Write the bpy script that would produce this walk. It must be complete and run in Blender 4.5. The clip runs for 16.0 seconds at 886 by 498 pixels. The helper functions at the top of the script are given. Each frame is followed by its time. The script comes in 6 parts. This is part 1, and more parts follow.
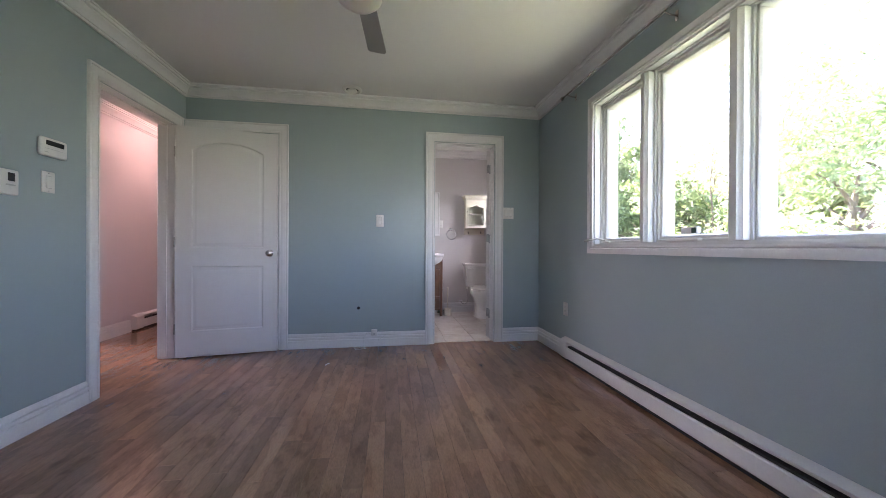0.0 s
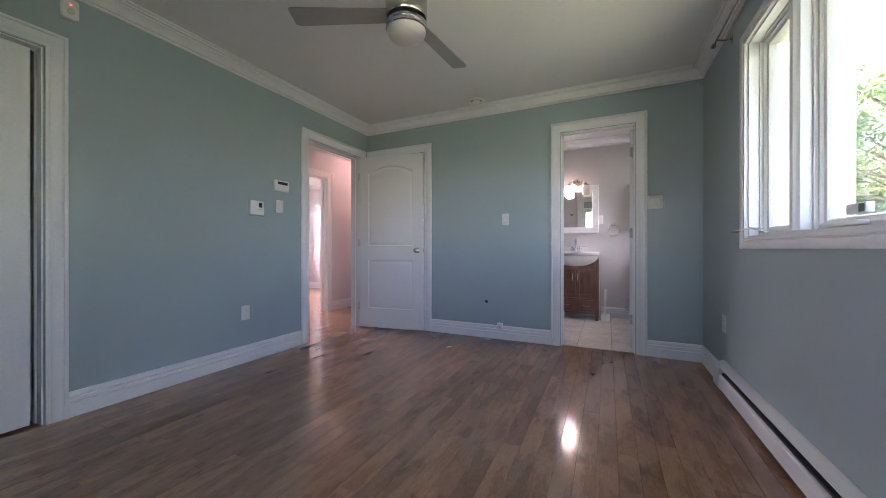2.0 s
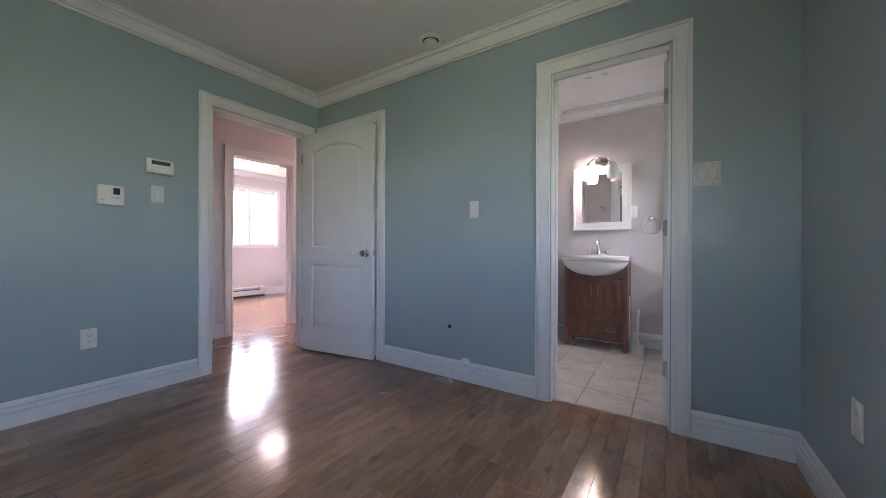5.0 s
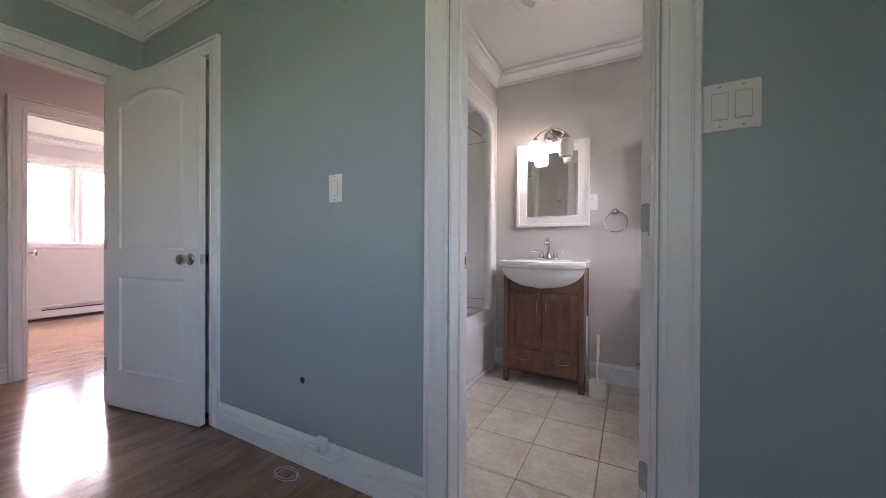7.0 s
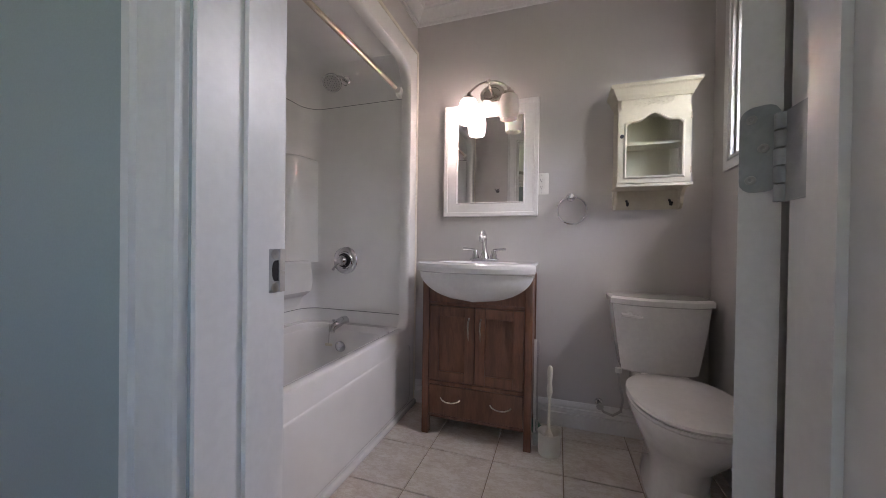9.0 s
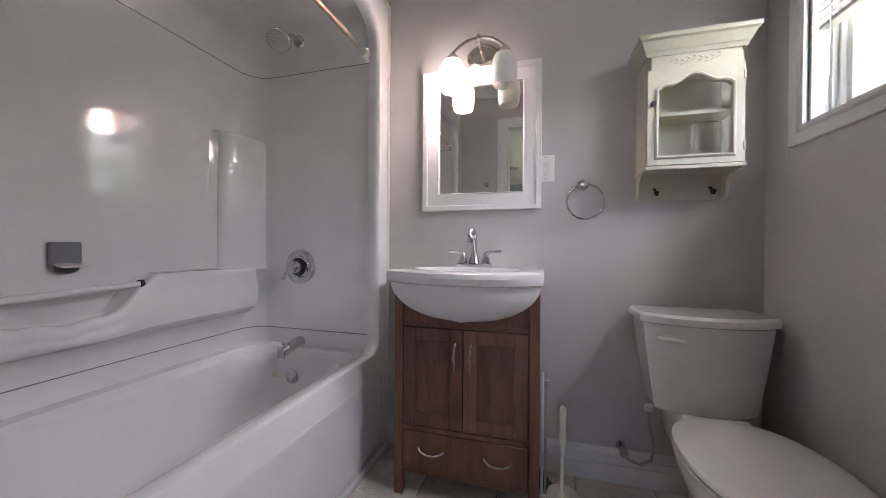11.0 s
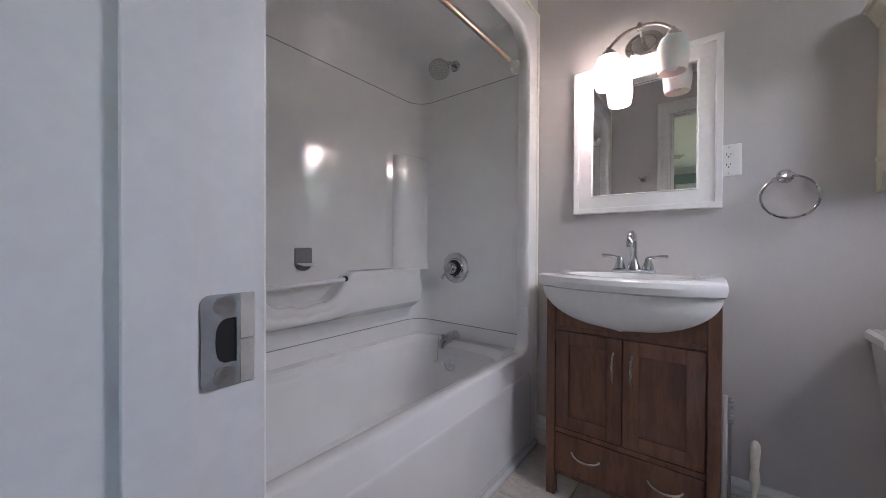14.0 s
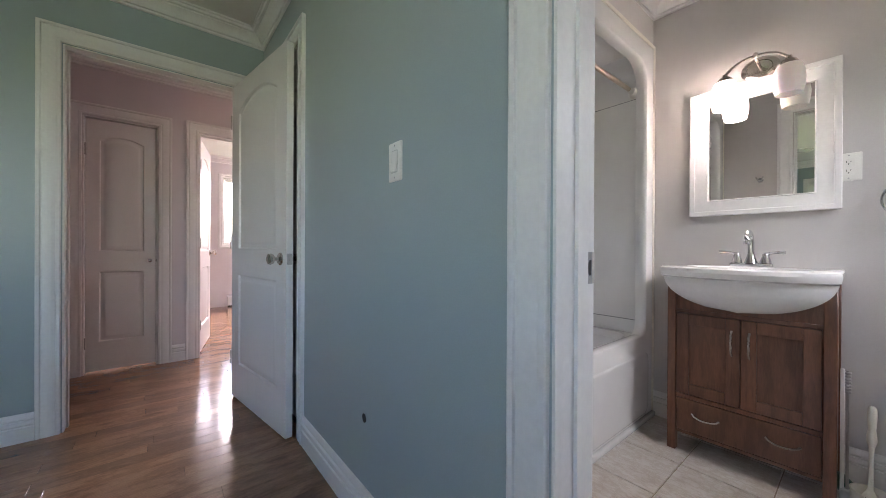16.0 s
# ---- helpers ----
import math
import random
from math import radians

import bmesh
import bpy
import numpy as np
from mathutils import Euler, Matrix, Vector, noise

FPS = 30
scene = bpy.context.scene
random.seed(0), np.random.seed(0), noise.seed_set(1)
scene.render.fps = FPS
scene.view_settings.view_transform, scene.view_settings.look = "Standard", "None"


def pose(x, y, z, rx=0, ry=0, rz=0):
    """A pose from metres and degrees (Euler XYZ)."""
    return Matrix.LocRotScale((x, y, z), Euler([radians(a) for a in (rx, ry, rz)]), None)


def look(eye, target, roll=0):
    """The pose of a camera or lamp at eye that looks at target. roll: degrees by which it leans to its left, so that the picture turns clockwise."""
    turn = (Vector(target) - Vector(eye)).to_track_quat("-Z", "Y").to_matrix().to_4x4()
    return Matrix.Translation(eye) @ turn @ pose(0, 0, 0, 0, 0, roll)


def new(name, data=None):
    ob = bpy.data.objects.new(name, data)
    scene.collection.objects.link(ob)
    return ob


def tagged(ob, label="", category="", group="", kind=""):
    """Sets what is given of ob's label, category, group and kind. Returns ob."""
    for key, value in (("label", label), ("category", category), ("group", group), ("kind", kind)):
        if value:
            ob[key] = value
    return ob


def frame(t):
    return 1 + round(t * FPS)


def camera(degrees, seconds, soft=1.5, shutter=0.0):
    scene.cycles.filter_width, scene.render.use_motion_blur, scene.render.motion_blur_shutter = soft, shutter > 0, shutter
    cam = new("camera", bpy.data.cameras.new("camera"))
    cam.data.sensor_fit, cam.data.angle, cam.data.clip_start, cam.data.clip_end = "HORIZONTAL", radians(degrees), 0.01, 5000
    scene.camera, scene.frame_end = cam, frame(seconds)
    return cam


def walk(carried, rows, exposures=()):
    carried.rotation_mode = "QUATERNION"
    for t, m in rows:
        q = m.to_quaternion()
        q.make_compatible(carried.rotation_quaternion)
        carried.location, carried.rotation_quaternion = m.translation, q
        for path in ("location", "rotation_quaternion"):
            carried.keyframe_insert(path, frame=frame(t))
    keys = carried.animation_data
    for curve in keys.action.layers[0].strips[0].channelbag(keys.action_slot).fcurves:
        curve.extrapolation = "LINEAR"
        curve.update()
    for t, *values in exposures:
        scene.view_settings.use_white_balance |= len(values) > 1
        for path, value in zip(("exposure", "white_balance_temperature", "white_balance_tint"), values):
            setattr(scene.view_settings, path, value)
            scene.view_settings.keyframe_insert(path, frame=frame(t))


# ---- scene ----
cam = camera(104.0, 16.0, soft=0.85)
PATH = [
    (0, (1.847, -3.479, 0.97), (2.15, -1.502, 0.965), 0.3),
    (0.5, (2.036, -3.521, 0.975), (2.046, -1.521, 0.961), 0.2),
    (1, (2.275, -3.568, 0.949), (2.006, -1.586, 0.941), 0.1),
    (1.5, (2.499, -3.554, 0.939), (1.908, -1.643, 0.934), 0.0),
    (2, (2.698, -3.494, 0.935), (1.839, -1.688, 0.933), 0.0),
    (2.5, (2.829, -3.378, 0.942), (1.813, -1.655, 0.935), 0.1),
    (3, (2.889, -3.184, 0.954), (1.8, -1.507, 0.943), 0.2),
    (3.5, (2.942, -2.963, 0.949), (1.818, -1.309, 0.939), 0.2),
    (6, (2.895, -1.625, 0.965), (1.856, 0.084, 0.963), 0.3),
    (6.5, (2.878, -1.354, 0.967), (1.888, 0.384, 0.96), 0.3),
    (7, (2.851, -1.085, 0.988), (1.904, 0.677, 0.977), 0.3),
    (7.5, (2.843, -0.817, 0.995), (1.922, 0.958, 0.977), 0.4),
    (8, (2.800, -0.608, 0.989), (1.941, 1.198, 0.969), 0.6),
    (8.5, (2.743, -0.429, 0.982), (1.981, 1.42, 0.961), 0.7),
    (9, (2.697, -0.290, 0.976), (2.068, 1.608, 0.959), 0.8),
    (11.5, (2.578, 0.17, 0.986), (2.028, 2.093, 0.973), 0.4),
    (12, (2.567, 0.186, 0.99), (1.833, 2.047, 0.981), 0.4),
    (12.5, (2.579, 0.181, 0.997), (1.652, 1.953, 0.99), 0.5),
    (13, (2.567, 0.145, 1.001), (1.521, 1.85, 0.992), 0.5),
    (13.5, (2.553, 0.087, 1.001), (1.417, 1.733, 0.986), 0.5),
    (14, (2.567, 0.023, 1.003), (1.333, 1.597, 0.983), 0.3),
    (14.5, (2.578, -0.084, 0.99), (1.256, 1.417, 0.981), 0.3),
    (15, (2.593, -0.248, 0.987), (1.205, 1.191, 0.98), 0.3),
    (15.5, (2.628, -0.418, 0.983), (1.178, 0.96, 0.977), 0.3),
    (16, (2.655, -0.556, 0.974), (1.107, 0.71, 0.97), 0.3),
]
walk(cam, [(t, look(eye, target, roll)) for t, eye, target, roll in PATH],
     [(0.0, 4.1, 6800, 36), (2.5, 4.03, 6750, 34), (3.5, 3.94, 6650, 32), (6.0, 3.94, 6700, 31), (7.5, 3.88, 7150, 30), (9.0, 3.5, 7150, 30), (11.5, 3.58, 6750, 28), (12.5, 3.58, 6550, 27), (14.0, 3.5, 6600, 27), (15.0, 3.66, 6950, 27), (16.0, 3.94, 7050, 24)])

# ---- world, sun, exposure ----
sky_world = bpy.data.worlds.new("sky")
scene.world = sky_world
sky_world.use_nodes = True
_nt = sky_world.node_tree
_sky = _nt.nodes.new("ShaderNodeTexSky")
_sky.sky_type = "NISHITA"
_sky.sun_disc = False
_sky.sun_elevation = radians(58)
_sky.sun_rotation = radians(345)
_nt.links.new(_sky.outputs[0], _nt.nodes["Background"].inputs[0])
_nt.nodes["Background"].inputs[1].default_value = 0.15
sun = new("sun", bpy.data.lights.new("sun", "SUN"))
sun.data.energy, sun.data.angle, sun.data.color = 5.0, radians(0.6), (1.0, 0.95, 0.87)
sun.matrix_world = look((-3, 11, 20), (0, 0, 0))


# area lamp added outside the bathroom window in place of sky light
bath_fill = new("bath_window_fill", bpy.data.lights.new("bath_window_fill", "AREA"))
bath_fill.data.shape, bath_fill.data.size, bath_fill.data.size_y = "RECTANGLE", 1.5, 0.5
bath_fill.data.energy, bath_fill.data.color = 6.4, (0.86, 0.93, 1.0)
bath_fill.matrix_world = look((3.98, 1.25, 2.13), (3.2, 1.1, 1.30))

# added lamp at the far window, brightening far room and hall like open sky
far_fill = new("far_window_fill", bpy.data.lights.new("far_window_fill", "AREA"))
far_fill.data.shape, far_fill.data.size, far_fill.data.size_y = "RECTANGLE", 1.8, 0.6
far_fill.data.energy, far_fill.data.color = 38.0, (0.95, 0.92, 1.0)
far_fill.matrix_world = look((-4.72, 1.10, 2.16), (-3.9, 1.10, 1.62))

# ---- materials ----


def node_mat(name):
    m = bpy.data.materials.new(name)
    m.use_nodes = True
    nt = m.node_tree
    return m, nt, nt.nodes["Principled BSDF"]


def noise_node(nt, scale, detail=3.0, rough=0.55, stretch=None, coord="Object", offset=None):
    tc = nt.nodes.new("ShaderNodeTexCoord")
    mp = nt.nodes.new("ShaderNodeMapping")
    nt.links.new(tc.outputs[coord], mp.inputs[0])
    if stretch:
        mp.inputs["Scale"].default_value = stretch
    if offset is not None:
        nt.links.new(offset, mp.inputs["Location"])
    n = nt.nodes.new("ShaderNodeTexNoise")
    n.inputs["Scale"].default_value, n.inputs["Detail"].default_value, n.inputs["Roughness"].default_value = scale, detail, rough
    nt.links.new(mp.outputs[0], n.inputs["Vector"])
    return n.outputs[0]


def ramp(nt, fac, stops):
    r = nt.nodes.new("ShaderNodeValToRGB")
    while len(r.color_ramp.elements) < len(stops):
        r.color_ramp.elements.new(0.5)
    for e, (p, c) in zip(r.color_ramp.elements, stops):
        e.position, e.color = p, (*c, 1) if len(c) == 3 else c
    nt.links.new(fac, r.inputs[0])
    return r.outputs[0]


def add_bump(nt, bsdf, height, strength, distance=0.002):
    b = nt.nodes.new("ShaderNodeBump")
    b.inputs["Strength"].default_value, b.inputs["Distance"].default_value = strength, distance
    nt.links.new(height, b.inputs["Height"])
    nt.links.new(b.outputs[0], bsdf.inputs["Normal"])


def mix_nodes(nt, a, b, fac, mode="MIX"):
    m = nt.nodes.new("ShaderNodeMix")
    m.data_type, m.blend_type = "RGBA", mode
    if isinstance(fac, float):
        m.inputs[0].default_value = fac
    else:
        nt.links.new(fac, m.inputs[0])
    for s, v in ((m.inputs[6], a), (m.inputs[7], b)):
        if isinstance(v, tuple):
            s.default_value = (*v, 1)
        else:
            nt.links.new(v, s)
    return m.outputs[2]


def paint(name, colour, rough=0.5, var=0.05, scale=1.3, bump=0.12, grain=160.0, coat=0.0, metal=0.0):
    """Painted or plain surface: broad uneven tone, fine roller or moulding grain."""
    m, nt, b = node_mat(name)
    lo = tuple(c * (1 - var) for c in colour)
    hi = tuple(min(1, c * (1 + var)) for c in colour)
    broad = noise_node(nt, scale, 4.0, 0.6)
    c1 = ramp(nt, broad, [(0.3, lo), (0.7, hi)])
    fine = noise_node(nt, grain, 2.0)
    sp = ramp(nt, fine, [(0.35, (0.96, 0.96, 0.96)), (0.65, (1, 1, 1))])
    nt.links.new(mix_nodes(nt, c1, sp, 1.0, "MULTIPLY"), b.inputs["Base Color"])
    rr = nt.nodes.new("ShaderNodeMapRange")
    dv = min(0.05, rough * 0.35)
    rr.inputs[3].default_value, rr.inputs[4].default_value = rough - dv, rough + dv
    nt.links.new(noise_node(nt, scale * 4, 3.0), rr.inputs[0])
    nt.links.new(rr.outputs[0], b.inputs["Roughness"])
    b.inputs["Metallic"].default_value = metal
    b.inputs["Coat Weight"].default_value = coat
    b.inputs["Coat Roughness"].default_value = 0.05
    if bump:
        add_bump(nt, b, fine, bump, 0.001)
    return m


def acrylic(name, colour):
    """Moulded gloss acrylic, faintly wavy along its height."""
    m = paint(name, colour, 0.045, 0.015, 1.2, 0.0, 5, coat=0.3)
    nt = m.node_tree
    add_bump(nt, nt.nodes["Principled BSDF"], noise_node(nt, 2.0, 1.5, 0.4, (2.6, 2.6, 0.45)), 0.32, 0.01)
    return m


def wood(name, dark, light, rough, stretch, scale=1.0, per="object", coat=0.0, spread=0.35, finer=1.0, knots=False):
    """Grained, stained wood; each piece takes its own tone."""
    m, nt, b = node_mat(name)
    if per == "island":
        rnd = nt.nodes.new("ShaderNodeNewGeometry").outputs["Random Per Island"]
    else:
        rnd = nt.nodes.new("ShaderNodeObjectInfo").outputs["Random"]
    comb = nt.nodes.new("ShaderNodeCombineXYZ")
    mul = nt.nodes.new("ShaderNodeMath")
    mul.operation = "MULTIPLY"
    mul.inputs[1].default_value = 37.0
    nt.links.new(rnd, mul.inputs[0])
    for i in range(3):
        nt.links.new(mul.outputs[0], comb.inputs[i])
    fig = noise_node(nt, 3.2 * scale, 5.0, 0.62, stretch, "Object", comb.outputs[0])
    fine = noise_node(nt, 22 * scale * finer, 6.0, 0.65, stretch, "Object", comb.outputs[0])
    wave = nt.nodes.new("ShaderNodeMath")
    wave.operation = "MULTIPLY"
    wave.inputs[1].default_value = 9.0
    nt.links.new(fig, wave.inputs[0])
    fr = nt.nodes.new("ShaderNodeMath")
    fr.operation = "PINGPONG"
    fr.inputs[1].default_value = 1.0
    nt.links.new(wave.outputs[0], fr.inputs[0])
    base = ramp(nt, fig, [(0.25, dark), (0.72, light)])
    rings = ramp(nt, fr.outputs[0], [(0.0, (0.80, 0.79, 0.78)), (0.45, (1, 1, 1))])
    grain = ramp(nt, fine, [(0.32, (0.78, 0.77, 0.76)), (0.6, (1.05, 1.05, 1.05))])
    c = mix_nodes(nt, base, rings, 0.8, "MULTIPLY")
    c = mix_nodes(nt, c, grain, 0.9, "MULTIPLY")
    if knots:
        kn = noise_node(nt, 5.5, 3.0, 0.55, (2.0, 0.9, 1.0), "Object", comb.outputs[0])
        c = mix_nodes(nt, c, ramp(nt, kn, [(0.60, (1, 1, 1)), (0.70, (0.62, 0.58, 0.56)), (0.76, (0.45, 0.42, 0.40))]), 0.8, "MULTIPLY")
    lo, hi = 1 - spread, 1 + spread * 0.55
    tone = ramp(nt, rnd, [(0.0, (lo, lo, lo * 1.02)), (0.5, (1, 1, 1)), (1.0, (hi * 1.03, hi, hi * 0.97))])
    c = mix_nodes(nt, c, tone, 1.0, "MULTIPLY")
    nt.links.new(c, b.inputs["Base Color"])
    rr = nt.nodes.new("ShaderNodeMapRange")
    rr.inputs[3].default_value, rr.inputs[4].default_value = rough - 0.04, rough + 0.06
    nt.links.new(noise_node(nt, 2.2, 4.0, 0.6, None, "Object", comb.outputs[0]), rr.inputs[0])
    nt.links.new(rr.outputs[0], b.inputs["Roughness"])
    b.inputs["Coat Weight"].default_value = coat
    b.inputs["Coat Roughness"].default_value = 0.12
    add_bump(nt, b, fine, 0.12, 0.0008)
    return m


def marble_tile(name):
    m, nt, b = node_mat(name)
    rnd = nt.nodes.new("ShaderNodeObjectInfo").outputs["Random"]
    comb = nt.nodes.new("ShaderNodeCombineXYZ")
    mul = nt.nodes.new("ShaderNodeMath")
    mul.operation = "MULTIPLY"
    mul.inputs[1].default_value = 23.0
    nt.links.new(rnd, mul.inputs[0])
    for i in range(3):
        nt.links.new(mul.outputs[0], comb.inputs[i])
    big = noise_node(nt, 5.0, 6.0, 0.68, None, "Object", comb.outputs[0])
    vein = noise_node(nt, 9.0, 8.0, 0.75, (1.0, 2.2, 1.0), "Object", comb.outputs[0])
    c = ramp(nt, big, [(0.3, (0.55, 0.47, 0.41)), (0.5, (0.69, 0.64, 0.59)), (0.72, (0.76, 0.73, 0.69))])
    v = ramp(nt, vein, [(0.44, (1, 1, 1)), (0.5, (0.80, 0.73, 0.66)), (0.56, (1, 1, 1))])
    c = mix_nodes(nt, c, v, 0.7, "MULTIPLY")
    nt.links.new(c, b.inputs["Base Color"])
    b.inputs["Roughness"].default_value = 0.3
    add_bump(nt, b, big, 0.08, 0.002)
    return m


def metal_mat(name, colour, rough, grain=None):
    m, nt, b = node_mat(name)
    b.inputs["Metallic"].default_value = 1.0
    fine = noise_node(nt, 60.0, 3.0, 0.6, grain)
    c = ramp(nt, fine, [(0.3, tuple(x * 0.9 for x in colour)), (0.7, colour)])
    nt.links.new(c, b.inputs["Base Color"])
    rr = nt.nodes.new("ShaderNodeMapRange")
    rr.inputs[3].default_value, rr.inputs[4].default_value = max(0.02, rough - 0.03), rough + 0.05
    nt.links.new(fine, rr.inputs[0])
    nt.links.new(rr.outputs[0], b.inputs["Roughness"])
    return m


def clear_glass(name):
    """A thin pane: it lets the light straight through and mirrors a little."""
    m = bpy.data.materials.new(name)
    m.use_nodes = True
    nt = m.node_tree
    out = nt.nodes["Material Output"]
    nt.nodes.remove(nt.nodes["Principled BSDF"])
    tr = nt.nodes.new("ShaderNodeBsdfTransparent")
    tr.inputs[0].default_value = (0.96, 0.98, 0.97, 1)
    gl = nt.nodes.new("ShaderNodeBsdfGlossy")
    gl.inputs["Roughness"].default_value = 0.01
    lw = nt.nodes.new("ShaderNodeLayerWeight")
    lw.inputs[0].default_value = 0.5
    pw = nt.nodes.new("ShaderNodeMath")
    pw.operation = "POWER"
    pw.inputs[1].default_value = 5.0
    nt.links.new(lw.outputs["Facing"], pw.inputs[0])
    ma = nt.nodes.new("ShaderNodeMath")
    ma.operation = "MULTIPLY_ADD"
    ma.inputs[1].default_value, ma.inputs[2].default_value = 0.9, 0.05
    nt.links.new(pw.outputs[0], ma.inputs[0])
    mx = nt.nodes.new("ShaderNodeMixShader")
    nt.links.new(ma.outputs[0], mx.inputs[0])
    nt.links.new(tr.outputs[0], mx.inputs[1])
    nt.links.new(gl.outputs[0], mx.inputs[2])
    nt.links.new(mx.outputs[0], out.inputs[0])
    return m


def mirror_glass(name):
    m, nt, b = node_mat(name)
    b.inputs["Metallic"].default_value = 1.0
    b.inputs["Base Color"].default_value = (0.86, 0.88, 0.87, 1)
    b.inputs["Roughness"].default_value = 0.01
    return m


def opal(name, colour, glow, tone=(1.0, 0.93, 0.88)):
    """Frosted lamp glass; glow is the light that it gives off."""
    m, nt, b = node_mat(name)
    b.inputs["Base Color"].default_value = (*colour, 1)
    b.inputs["Roughness"].default_value = 0.35
    b.inputs["Subsurface Weight"].default_value = 0.15
    b.inputs["Emission Color"].default_value = (*tone, 1)
    b.inputs["Emission Strength"].default_value = glow
    tl = nt.nodes.new("ShaderNodeBsdfTranslucent")
    tl.inputs[0].default_value = (*colour, 1)
    mx = nt.nodes.new("ShaderNodeMixShader")
    mx.inputs[0].default_value = 0.4
    nt.links.new(b.outputs[0], mx.inputs[1])
    nt.links.new(tl.outputs[0], mx.inputs[2])
    nt.links.new(mx.outputs[0], nt.nodes["Material Output"].inputs[0])
    return m


def leaf_mat(name, dark, light):
    m, nt, b = node_mat(name)
    rnd = nt.nodes.new("ShaderNodeNewGeometry").outputs["Random Per Island"]
    nt.links.new(ramp(nt, rnd, [(0.0, dark), (1.0, light)]), b.inputs["Base Color"])
    b.inputs["Roughness"].default_value = 0.5
    b.inputs["Transmission Weight"].default_value = 0.0
    b.inputs["Subsurface Weight"].default_value = 0.0
    tl = nt.nodes.new("ShaderNodeBsdfTranslucent")
    tl.inputs[0].default_value = (light[0] * 1.6, light[1] * 1.5, light[2], 1)
    mx = nt.nodes.new("ShaderNodeMixShader")
    mx.inputs[0].default_value = 0.25
    nt.links.new(b.outputs[0], mx.inputs[1])
    nt.links.new(tl.outputs[0], mx.inputs[2])
    nt.links.new(mx.outputs[0], nt.nodes["Material Output"].inputs[0])
    return m


BLUE = paint("blue_wall_paint", (0.342, 0.422, 0.434), 0.31, 0.04, 0.8, 0.2, 240)
GREIGE = paint("grey_wall_paint", (0.58, 0.555, 0.54), 0.45, 0.04, 0.8, 0.2, 240)
ROSE = paint("pale_wall_paint", (0.66, 0.625, 0.64), 0.5, 0.04, 0.8, 0.2, 240)
CEIL = paint("ceiling_paint", (0.76, 0.75, 0.74), 0.7, 0.03, 0.6, 0.25, 200)
TRIM = paint("trim_paint", (0.78, 0.78, 0.77), 0.33, 0.02, 2.5, 0.02, 60)
DOORW = paint("door_paint", (0.78, 0.77, 0.76), 0.36, 0.02, 2.0, 0.05, 120)
VINYL = paint("window_vinyl", (0.72, 0.73, 0.71), 0.35, 0.04, 3.0, 0.03, 90)
PLASTIC = paint("white_plastic", (0.78, 0.77, 0.73), 0.35, 0.02, 6.0, 0.03, 200)
# darker copy of white_plastic, with shade put into its colour
PLASTIC_D = paint("shaded_plastic", (0.55, 0.55, 0.52), 0.4, 0.03, 6.0, 0.03, 200)
# near-black for dark parts; in holes and slots it paints their shade
BLACK = paint("black_recess", (0.012, 0.012, 0.013), 0.6, 0.1, 8.0, 0.0, 100)
HEATER = paint("heater_enamel", (0.74, 0.74, 0.73), 0.35, 0.04, 4.0, 0.04, 90)
CERAMIC = paint("glazed_ceramic", (0.83, 0.83, 0.82), 0.06, 0.015, 2.0, 0.0, 50, coat=0.6)
ACRYLIC = acrylic("gloss_acrylic", (0.80, 0.80, 0.79))
SEATP = paint("seat_plastic", (0.82, 0.81, 0.80), 0.17, 0.015, 2.0, 0.0, 50)
CREAM = paint("cream_paint", (0.66, 0.62, 0.50), 0.45, 0.05, 7.0, 0.1, 70)
CREAMP = paint("cream_plastic", (0.74, 0.71, 0.62), 0.35, 0.03, 9.0, 0.02, 70)
FANBLADE = paint("blade_silver", (0.33, 0.32, 0.31), 0.4, 0.04, 3.0, 0.05, 90, metal=0.2)
GROUT = paint("tile_grout", (0.36, 0.29, 0.23), 0.85, 0.12, 9.0, 0.3, 120)
SUBFLOOR = paint("dark_joint", (0.05, 0.035, 0.03), 0.7, 0.1, 5.0, 0.0, 90)
CHROME = metal_mat("chrome", (0.62, 0.63, 0.65), 0.04)
NICKEL = metal_mat("brushed_nickel", (0.62, 0.58, 0.54), 0.2, (1, 1, 8))
STEEL = metal_mat("dull_steel", (0.50, 0.49, 0.48), 0.30)
HINGE = paint("worn_hinge_steel", (0.40, 0.42, 0.43), 0.42, 0.16, 30.0, 0.15, 220, metal=0.55)
LIP = paint("rubbed_strike_lip", (0.56, 0.53, 0.49), 0.5, 0.14, 40.0, 0.1, 260, metal=0.35)
REDLED = opal("red_indicator", (0.5, 0.05, 0.05), 0.25, (1.0, 0.12, 0.10))
BRASSY = metal_mat("satin_rod_metal", (0.52, 0.44, 0.36), 0.3)
PLANK = wood("stained_plank", (0.235, 0.126, 0.076), (0.385, 0.215, 0.132), 0.135, (4.2, 1.0, 1.0), 1.0, "object", 0.25, 0.20, 2.2, True)
PLANK_J = wood("stained_plank_far", (0.235, 0.126, 0.076), (0.385, 0.215, 0.132), 0.135, (4.2, 1.0, 1.0), 1.0, "island", 0.25, 0.20, 2.2, True)
VWOOD = wood("vanity_wood", (0.090, 0.036, 0.020), (0.22, 0.095, 0.052), 0.32, (6.0, 6.0, 0.8), 1.6, "object", 0.15, 0.12)
TILE = marble_tile("beige_marble_tile")
GLASS = clear_glass("pane_glass")
MIRROR = mirror_glass("mirror_silver")
OPAL_ON = opal("opal_glass_lit", (0.9, 0.88, 0.86), 1.25)
BULB = opal("bulb_glass_lit", (0.9, 0.88, 0.86), 11.0, (1.0, 0.97, 0.95))
OPAL_OFF = opal("opal_glass", (0.85, 0.82, 0.80), 0.0)
